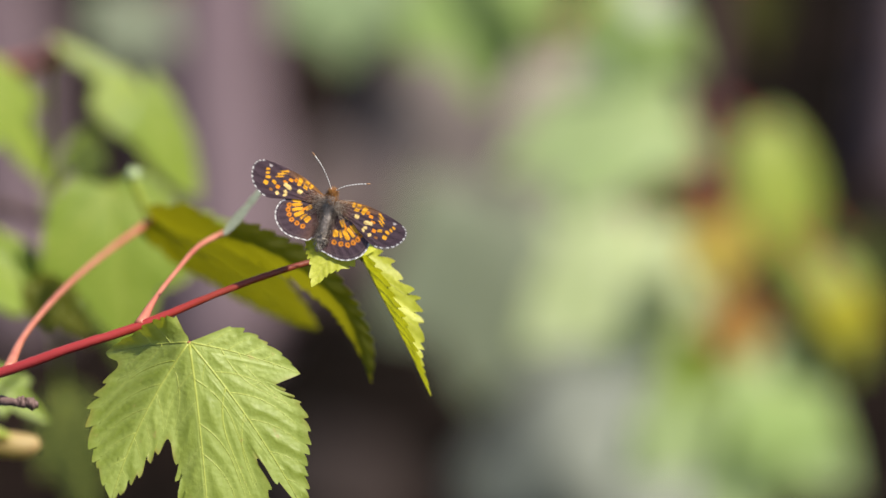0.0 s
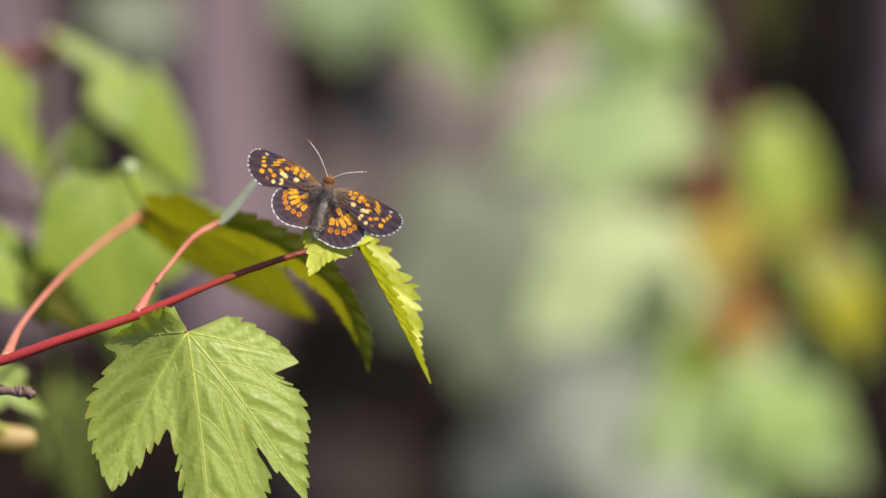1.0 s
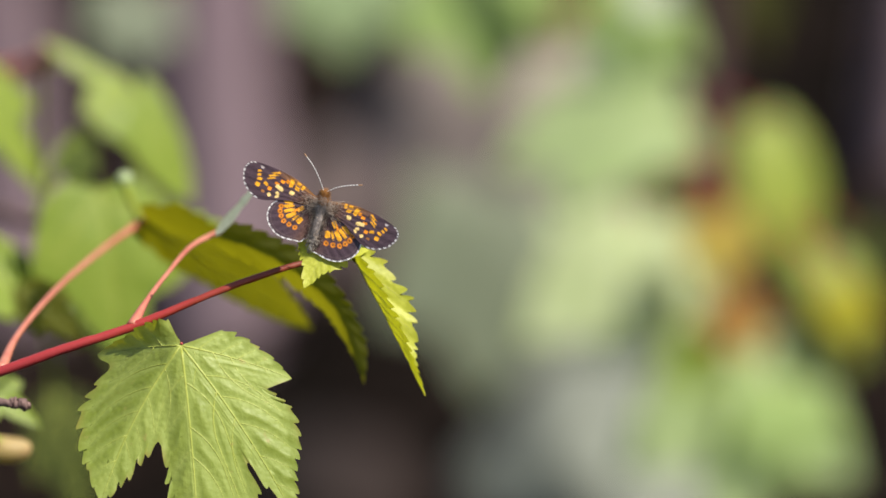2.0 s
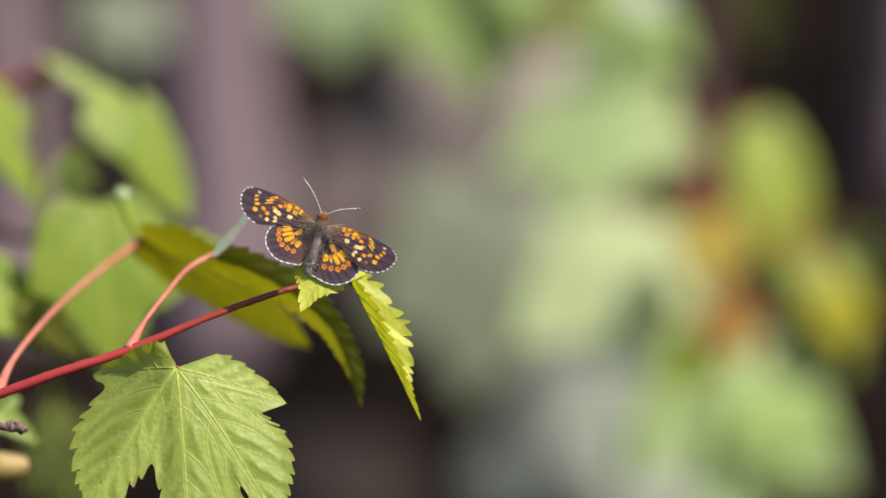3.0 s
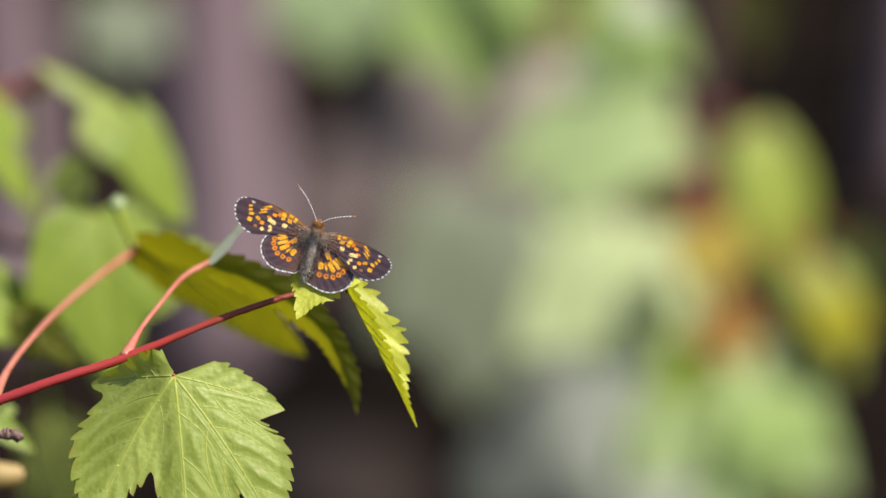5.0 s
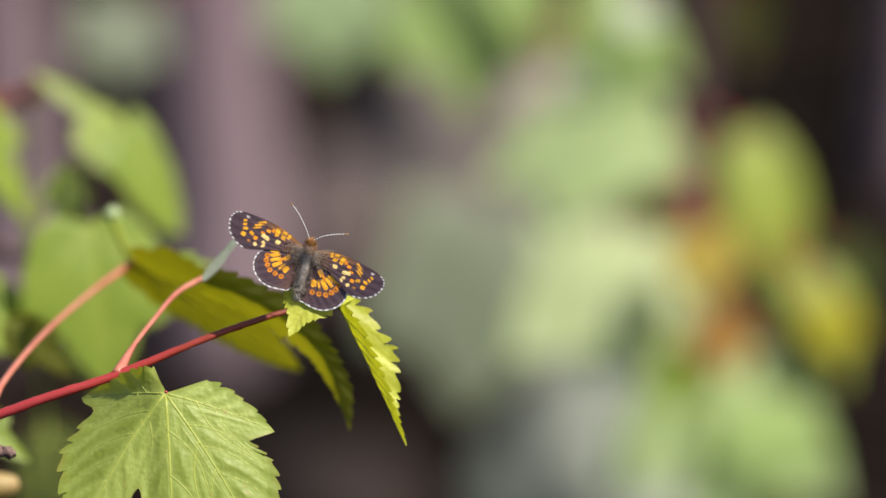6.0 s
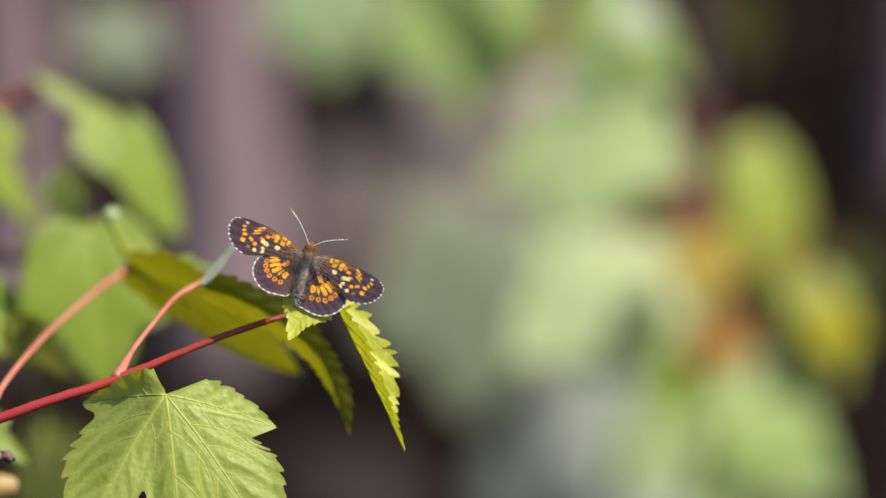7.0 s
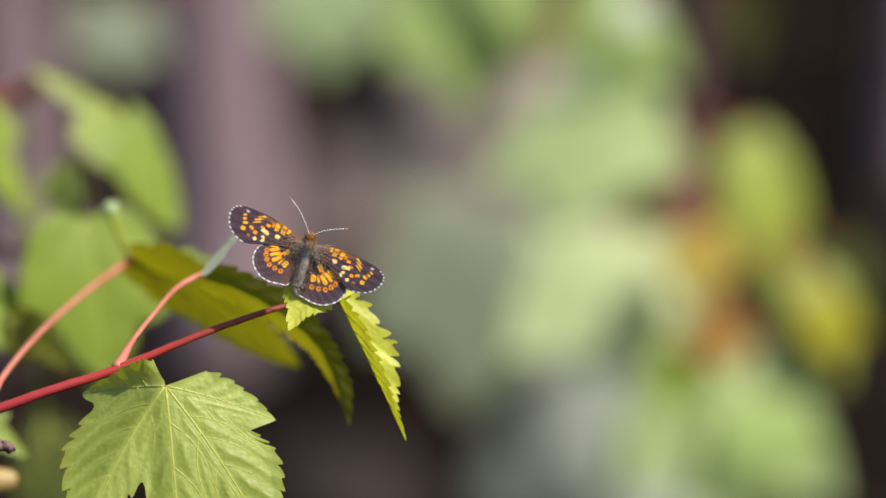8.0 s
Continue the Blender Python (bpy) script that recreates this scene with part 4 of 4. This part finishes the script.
FORE_MIDDLE = [(9.85, -1.85, 0.42, 0.28, 20, AMBER), (8.75, -2.35, 0.36, 0.30, 0, ORANGE), (8.2, -3.4, 0.34, 0.28, 30, CREAM), (8.0, -0.8, 0.42, 0.22, 0, ORANGE), (7.15, -1.35, 0.75, 0.36, 12, CREAM),
               (7.3, 0.05, 0.36, 0.28, 0, ORANGE), (6.95, -2.45, 0.36, 0.26, 20, CREAM), (6.7, -3.0, 0.22, 0.34, 30, CREAM), (9.6, -3.4, 0.3, 0.22, 0, (0.5, 0.2, 0.05))]
FORE_ROOT = [(5.65, 0.55, 0.38, 0.72, -15, AMBER), (6.5, 0.45, 0.28, 0.3, 0, ORANGE), (4.4, 1.12, 0.36, 0.26, 10, AMBER), (4.2, 0.18, 0.44, 0.27, 10, AMBER), (3.3, 0.85, 0.28, 0.42, 10, AMBER), (4.62, -1.03, 0.42, 0.40, 0, CREAM)]
HIND_CELLS = [(5.65, -0.82, 0.72, 0.36, -8, AMBER), (5.3, -1.6, 0.80, 0.34, -18, AMBER), (4.92, -2.38, 0.86, 0.36, -29, AMBER), (4.3, -3.2, 0.86, 0.44, -42, AMBER), (3.33, -3.55, 0.62, 0.24, -55, AMBER), (2.35, -3.8, 0.56, 0.52, -65, AMBER),
              (2.85, -1.5, 0.56, 0.44, -48, AMBER), (3.6, -1.95, 0.40, 0.22, -50, ORANGE), (3.2, -0.1, 0.5, 0.28, -22, CREAM)]
HIND_RINGS = [(6.75, -2.1), (6.65, -3.06), (6.1, -3.96), (5.3, -4.8), (4.05, -5.2), (2.75, -5.45)]


def mixed(a, b, k):
    return tuple(p + (q - p) * k for p, q in zip(a, b))


def soft(d, width):
    return min(1.0, max(0.0, 0.5 - d / width))


def scale_colour(x, y, rim, along, hind):
    """The colour of the scales at a point of the wing; rim: millimetres in from the margin."""
    c = mixed(DARK, TAWNY, (0.25 if hind else 0.6) * math.exp(-(x / (2.3 if hind else 2.9)) ** 2))
    if not hind and y > 0.6:
        c = mixed(c, TAWNY, 0.8 * soft(x - 7.5, 4))
    wobble = 0.10 * noise.noise(Vector((x * 3.1, y * 3.1, 3.0)))
    for px, py, a, b, turn, colour in (HIND_CELLS if hind else FORE_APEX + FORE_MIDDLE + FORE_ROOT):
        dx, dy = x - px, y - py
        if abs(dx) + abs(dy) > 2.2:
            continue
        t = radians(turn)
        a, b = a * (1.22 if hind else 1.14), b * (1.02 if hind else 1.1)
        u, v = abs(dx * math.cos(t) + dy * math.sin(t)) / a, abs(dy * math.cos(t) - dx * math.sin(t)) / b
        d = ((u ** 4 + v ** 4) ** 0.25 - 1) * min(a, b) + wobble
        c = mixed(c, colour, soft(d, 0.11))
    if hind:
        for px, py in HIND_RINGS:
            d = math.hypot(x - px, y - py)
            if d < 1:
                c = mixed(c, (0.78, 0.25, 0.012), soft(d - 0.50 - 1.2 * wobble, 0.2))
                c = mixed(c, (0.16, 0.06, 0.02), 0.85 * soft(d - 0.19, 0.16))
        # a thin pale line inside the margin
        if along:
            c = mixed(c, (0.25, 0.2, 0.17), 0.35 * soft(abs(rim - 0.75) - 0.05, 0.2))
    if along:
        checks = min(1.0, max(0.0, (0.75 if hind else 0.45) + (0.5 if hind else 0.9) * math.sin(along * (120 if hind else 165) + 1.6 * noise.noise(Vector((along * 22, 0.5, 7.0))))))
        ragged = noise.noise(Vector((x * 5, y * 5, 9.0)))
        c = mixed(c, WHITE, soft(rim - (0.25 if hind else 0.27) - 0.16 * ragged, 0.16) * (0.12 + 0.88 * checks) * (0.85 + 0.15 * ragged))
    return c


def wing(outline, hind, mirror):
    ring = [(p.x, p.y) for p in smooth_line([(x, y, 0) for x, y in outline + outline[:1]], 20)[:-1]]
    n, m = len(ring), 72
    cx, cy = (4.2, -3.6) if hind else (7.2, -1.2)
    pts, cols = [], []
    first, last = (2 / 12, 9.2 / 12) if hind else (3.7 / 12, 8.6 / 12)
    for i in range(1, m + 1):
        k = (i / m) ** 0.8
        for j, (ex, ey) in enumerate(ring):
            share = j / n
            x, y = cx + (ex - cx) * k, cy + (ey - cy) * k
            if i == m and first < share < last:
                x, y = x + 0.07 * (ex - cx) / 8 * math.sin(j * 2.1), y + 0.07 * (ey - cy) / 8 * math.sin(j * 2.1)
            rim = math.hypot(ex - cx, ey - cy) * (1 - k)
            out = max(0, x)
            ray = math.atan2(y + 0.6, x + 3)
            z = 0.02 * math.sin(ray * (46 if hind else 60)) * min(1, out / 4) + 0.006 * (out - 4) ** 2 * (-1 if hind else 1) * 0.5
            pts.append(((-x if mirror else x) / 1000, y / 1000, z / 1000))
            cols.append((*scale_colour(x, y, rim, share if first < share < last else 0, hind), 1))
    pts.append(((-cx if mirror else cx) / 1000, cy / 1000, 0))
    cols.append((*scale_colour(cx, cy, 5, 0, hind), 1))
    faces = [(len(pts) - 1, j, (j + 1) % n) for j in range(n)]
    for i in range(m - 1):
        faces += [(i * n + j, (i + 1) * n + j, (i + 1) * n + (j + 1) % n, i * n + (j + 1) % n) for j in range(n)]
    me = bpy.data.meshes.new("wing")
    me.from_pydata(pts, [], faces)
    layer = me.color_attributes.new("pattern", "FLOAT_COLOR", "POINT")
    layer.data.foreach_set("color", [v for c in cols for v in c])
    me.shade_smooth()
    return me


def oval(bm, at, size, turn=0.0, cuts=16):
    made = bmesh.ops.create_uvsphere(bm, u_segments=cuts, v_segments=cuts // 2 + 2, radius=1)
    m = Matrix.Translation(Vector(at) / 1000) @ pose(0, 0, 0, turn, 0, 0) @ Matrix.Diagonal((*[s / 1000 for s in size], 1))
    bmesh.ops.transform(bm, matrix=m, verts=made["verts"])
    return bm


def hairs(count, seed, place_on, length):
    """Fine hairs, each a thin three-sided spike."""
    rng = random.Random(seed)
    bm = bmesh.new()
    for i in range(count):
        at, out = place_on(rng)
        out = (out + Vector((rng.gauss(0, 0.3), rng.gauss(-0.35, 0.3), rng.gauss(0, 0.2)))).normalized()
        side = out.cross(Vector((0.3, 0.2, 0.9))).normalized() * 0.035
        up = side.cross(out)
        a, b, c = [bm.verts.new((Vector(at) + q) / 1000) for q in (side, -side * 0.5 + up, -side * 0.5 - up)]
        t = bm.verts.new((Vector(at) + out * length * rng.uniform(0.5, 1.2)) / 1000)
        for f in ((a, b, t), (b, c, t), (c, a, t)):
            bm.faces.new(f)
    return bm


def on_oval(at, size, low=-0.2):
    def pick(rng):
        while True:
            d = Vector((rng.gauss(0, 1), rng.gauss(0, 1), rng.gauss(0, 1))).normalized()
            if d.z > low:
                return Vector((at[0] + d.x * size[0], at[1] + d.y * size[1], at[2] + d.z * size[2])), d
    return pick


fly = tagged(new("butterfly"), "small dark brown butterfly with orange spots, wings spread", "butterfly")
FLY_AT = Vector((-22.1, -10, 8.75))
# body: head along +y, back along +z
FLY = place(FLY_AT, (0.243, -0.24, 0.97), (0.06, -0.95, 0.2))
fly.matrix_world = FLY
part("thorax", oval(bmesh.new(), (0, 0.3, 0), (1.15, 1.9, 1.1)), BODY, fly, "furry dark thorax")
part("fur", hairs(700, 1, on_oval((0, 0.0, 0), (1.15, 1.9, 1.1)), 0.9), BODY, fly)
part("fur", hairs(500, 6, on_oval((0, 1.1, 0), (1.2, 1.2, 1.1)), 0.8), FUR, fly)
part("fur", hairs(500, 2, on_oval((0, -4.2, 0.3), (0.8, 4.2, 0.8), 0.0), 0.5), HAIR, fly)
part("fur", hairs(420, 12, on_oval((-0.05, -7.2, 0.1), (1.0, 2.3, 0.85), 0.0), 0.8), HAIR_PALE, fly, "pale hairs on the tail")
bm = add_tube(bmesh.new(), [Vector(p) / 1000 for p in smooth_line([(0, -0.8, 0.1), (0, -2.5, 0.05), (0, -5.0, -0.1), (-0.05, -7.4, -0.2), (-0.05, -8.8, -0.3)], 10)], [r / 1000 for r in (0.9, 1.0, 1.12, 0.95, 0.4)], 16)
for v in bm.verts:
    v.co.x *= 1 + 0.06 * math.sin(v.co.y * 1000 * 6.3)
part("abdomen", bm, BODY, fly, "slender grey-brown abdomen")


def wing_root(side):
    def pick(rng):
        out = abs(rng.gauss(0, 1.7))
        back_way = rng.uniform(-1.0, 0.3)
        at = Vector((side * (0.9 + out), 0.9 + back_way * (1.2 + out * 1.1), 0.95 + out * 0.22))
        return at, Vector((side * 1.2, 0.35 + back_way * 1.2, 0.0))
    return pick


part("fur", hairs(420, 8, wing_root(-1), 0.8), HAIR, fly)
part("fur", hairs(420, 9, wing_root(1), 0.8), HAIR, fly)


def inner_edge(side):
    """Hairs that lie over the hindwings' inner edges beside the abdomen."""
    def pick(rng):
        along = rng.uniform(0.0, 1.0)
        out = 0.35 + abs(rng.gauss(0, 0.55)) * (1.2 - 0.5 * along)
        return Vector((side * (0.45 + out), -0.6 - 7.0 * along, 0.78 + 0.2 * out)), Vector((side * 0.5, -1.0, 0.1))
    return pick


part("fur", hairs(220, 21, inner_edge(-1), 1.0), HAIR, fly, "greyish brown hairs beside the abdomen")
part("fur", hairs(220, 22, inner_edge(1), 1.0), HAIR, fly, "greyish brown hairs beside the abdomen")
part("head", oval(bmesh.new(), (0, 2.5, 0.05), (0.8, 0.7, 0.65)), FUR, fly, "small tawny head")
part("fur", hairs(380, 3, on_oval((0, 2.5, 0.05), (0.8, 0.7, 0.65)), 0.7), FUR, fly)
for s in (-1, 1):
    part("eye", oval(bmesh.new(), (s * 0.62, 2.55, -0.12), (0.34, 0.42, 0.42)), EYE_DARK, fly, "dark round eye")
for line in ([(-0.4, 3.1, 0.3), (-1.7, 5.3, 0.9), (-3.5, 7.6, 1.2), (-5.4, 9.3, 1.3)], [(0.35, 3.0, 0.3), (2.2, 4.5, 0.9), (4.4, 5.5, 1.2), (6.4, 6.1, 1.3)]):
    pts = [Vector(p) / 1000 for p in smooth_line(line, 14)]
    feeler = part("antenna", add_tube(bmesh.new(), pts, [0.00008, 0.000075, 0.000075, 0.00009], 8), FEELER, fly, "thin white-ringed antenna")
    end, way = pts[-1], (pts[-1] - pts[-4]).normalized()
    part("club", add_tube(bmesh.new(), [end - way * 0.0007, end - way * 0.0003, end, end + way * 0.0003, end + way * 0.0004], [0.00006, 0.00010, 0.00013, 0.00012, 0.00004], 8), CLUB, feeler, "brown club with a paler tip")
WINGS = []
for s, yaw, lift in ((-1, -20, 13), (1, -6, 13)):
    m = pose(s * (0.0014 if s < 0 else 0.0013), 0.0008, 0.0006, 0, -s * lift, (-s * yaw) if s < 0 else yaw) @ Matrix.Scale(1.05 if s < 0 else 1.01, 4)
    fore = part("forewing", wing(FORE, False, s < 0), WING, fly, "dark forewing with orange and cream spots", m)
    WINGS.append((fore, m, s))
    m = pose(s * (0.0009 if s < 0 else 0.0007), -0.0003 if s < 0 else -0.0009, 0.0003, 0, -s * (lift - 1), -6 if s < 0 else -9) @ Matrix.Scale(0.99 if s < 0 else 1.05, 4)
    hind = part("hindwing", wing(HIND, True, s < 0), WING, fly, "dark hindwing with orange cells and a white fringe", m)
    WINGS.append((hind, m, s))

# ---- what moves ----
# seconds, then millimetres across and up in the shrub's frame
FRONT_SWAY = [
    (0.0, 0.00, -0.00),
    (0.5, -0.06, 0.63),
    (1.0, -0.66, 1.44),
    (1.5, -0.99, 1.14),
    (1.7, -1.26, 0.52),
    (2.8, -2.72, -4.82),
    (3.0, -2.67, -5.18),
    (3.5, -3.24, -5.07),
    (4.0, -3.59, -4.60),
    (4.5, -3.71, -4.40),
    (4.7, -3.67, -4.84),
    (5.8, -5.54, -8.13),
    (6.0, -5.69, -8.40),
    (6.5, -5.87, -8.69),
    (7.0, -6.08, -8.77),
    (7.5, -6.21, -7.39),
    (8.0, -6.35, -7.42),
]
BUTTERFLY_SWAY = [
    (0.0, 0.00, -0.00),
    (0.5, 0.16, 0.77),
    (1.0, -0.83, 1.67),
    (1.5, -1.08, 1.42),
    (1.7, -1.39, 0.64),
    (2.8, -2.51, -4.73),
    (3.0, -2.44, -5.18),
    (3.5, -3.23, -5.07),
    (4.0, -3.58, -4.71),
    (4.5, -3.69, -4.18),
    (4.7, -3.63, -4.73),
    (5.8, -5.39, -8.18),
    (6.0, -5.55, -8.51),
    (6.5, -5.68, -9.02),
    (7.0, -5.95, -9.16),
    (7.5, -6.29, -7.78),
    (8.0, -6.21, -7.64),
]
LEFT_SWAY = [
    (0.0, 0.00, -0.00),
    (0.5, -0.50, 0.30),
    (1.0, -0.98, 0.74),
    (1.5, -1.38, 0.22),
    (1.7, -1.67, -0.47),
    (2.8, -2.93, -4.25),
    (3.0, -2.88, -4.65),
    (3.5, -3.14, -5.02),
    (4.0, -3.53, -4.50),
    (4.5, -4.15, -4.40),
    (4.7, -4.11, -4.89),
    (5.8, -5.48, -6.58),
    (6.0, -5.64, -6.87),
    (6.5, -5.79, -7.32),
    (7.0, -6.21, -6.60),
    (7.5, -6.36, -6.67),
    (8.0, -6.65, -6.03),
]
BACK_SWAY = [
    (0.0, 0.00, -0.00),
    (0.5, 0.23, 0.37),
    (1.0, 0.72, 0.62),
    (1.5, 0.44, 0.74),
    (1.7, 0.39, 0.74),
    (2.8, -2.53, 0.37),
    (3.0, -2.60, 0.37),
    (3.5, -2.62, 0.06),
    (4.0, -2.65, -0.37),
    (4.5, -3.14, -0.25),
    (4.7, -3.21, -0.25),
    (5.8, -5.78, -1.18),
    (6.0, -5.86, -1.18),
    (6.5, -6.37, -1.73),
    (7.0, -6.43, -1.61),
    (7.5, -7.11, -1.24),
    (8.0, -7.48, -1.05),
]
# how far the long stalks' ends lag behind the twig: seconds, millimetres across and up
STALK_LAG = [(0, 0, 0), (0.5, -0.25, -0.15), (1.0, -0.4, -0.15), (1.5, -0.45, -0.4), (1.7, -0.35, -0.2), (2.8, 0.3, 0.8), (3.0, 0.35, 0.85), (3.5, 0.2, 0.4), (4.0, 0.3, 0.5), (4.5, 0.05, 0.65), (4.7, 0.1, 0.65), (5.8, 0.55, 1.0), (6.0, 0.55, 1.05), (6.5, 0.8, 0.6), (7.0, 0.5, 1.15), (7.5, 0.4, 0.3), (8.0, 0.5, 0.7)]
# the narrow young leaf at the twig's end: seconds, degrees
TIP_SWING = [(0, 0), (0.5, 0.2), (1.0, -1.05), (1.5, -1.25), (1.7, -1.1), (2.8, -0.2), (3.0, -0.2), (3.5, 0), (4.0, -0.2), (4.5, -1.25), (4.7, -1.0), (5.8, 0.8), (6.0, 0.85), (6.5, 1.45), (7.0, 1.25), (7.5, 0.65), (8.0, 0.85)]
# the spreading wings: seconds, degrees
WING_TURN = [(0, 0), (0.5, 0.4), (1.0, 0.8), (1.5, 0.4), (1.7, 0.4), (2.8, 2.4), (3.0, 2.5), (3.5, 1.0), (4.0, 3.8), (4.5, 6.8), (4.7, 6.0), (5.8, 1.6), (6.0, 1.4), (6.5, 1.3), (7.0, 1.6), (7.5, 0.9), (8.0, 0.9)]
LEAF_SWING = [
    (0.0, 0.00, -0.00, 0.0),
    (0.5, 0.00, -0.03, 0.0),
    (1.0, 0.17, -0.17, -0.8),
    (1.5, -0.08, -0.50, 0.1),
    (1.7, -0.08, -0.50, 0.4),
    (2.8, -0.33, -0.22, 1.7),
    (3.0, -0.33, -0.22, 2.0),
    (3.5, -0.56, -0.56, 4.0),
    (4.0, -0.33, -0.22, 3.0),
    (4.5, 0.11, -0.22, 0.2),
    (4.7, 0.11, -0.22, 0.6),
    (5.8, -0.22, -0.33, 3.1),
    (6.0, -0.22, -0.33, 3.5),
    (6.5, -0.28, -0.00, 3.0),
    (7.0, 0.00, 0.28, 0.7),
    (7.5, -0.33, -0.17, 3.3),
    (8.0, -0.11, -0.00, 1.3),
]


def sway(thing, rows):
    start = thing.matrix_basis.copy()
    walk(thing, [(t, Matrix.Translation(BUSH.to_3x3() @ Vector((x, 0, z)) / 1000) @ start) for t, x, z in rows])


def motions():
    sway(front, FRONT_SWAY)
    sway(left, LEFT_SWAY)
    sway(back, BACK_SWAY)
    sway(fly, BUTTERFLY_SWAY)
    # the broad leaf swings on its stalk
    start = big_leaf.matrix_basis.copy()
    at, axis = start.translation.copy(), BUSH.to_3x3() @ Vector((0, 1, 0))
    rows = []
    for t, x, z, turn in LEAF_SWING:
        swing = Matrix.Translation(at) @ Matrix.Rotation(radians(turn), 4, axis) @ Matrix.Translation(-at)
        rows.append((t, Matrix.Translation(BUSH.to_3x3() @ Vector((x, 0, z)) / 1000) @ swing @ start))
    walk(big_leaf, rows)
    start_tip = tip_leaf.matrix_basis.copy()
    hinge = start_tip.translation.copy()
    walk(tip_leaf, [(t, Matrix.Translation(hinge) @ Matrix.Rotation(radians(turn), 4, axis) @ Matrix.Translation(-hinge) @ start_tip) for t, turn in TIP_SWING])
    # the long stalks give a little where they leave the twig
    for base, end, share, parts in (((-59.7, 0, -15.1), (-43.3, 34, 3.6), 0.8, (stalk_near, pale_leaf, lagging[0])), ((-59.7, 0, -15.1), (-43.3, 34, 3.6), 0.15, (under_leaf,)), ((-85.7, 2, -23.8), (-60.8, 85, 6.0), 1.1, (stalk_far, rear_leaf, lagging[1]))):
        root = bush(base) - BASE
        reach = BUSH.to_3x3() @ (Vector(end) - Vector(base))
        for ob in parts:
            rest = ob.matrix_basis.copy()
            rows = []
            for t, x, z in STALK_LAG:
                give = BUSH.to_3x3() @ Vector((x * share, 0, z * share))
                lean = reach.rotation_difference(reach + give).to_matrix().to_4x4()
                rows.append((t, Matrix.Translation(root) @ lean @ Matrix.Translation(-root) @ rest))
            walk(ob, rows)
    # one pair of wings sinks and spreads a little, and closes up again
    for ob, m, side in WINGS:
        if side < 0:
            walk(ob, [(t, m @ pose(0, 0, 0, 0, 0, turn * (1.0 if ob.name.startswith("fore") else 0.5))) for t, turn in WING_TURN])


motions()
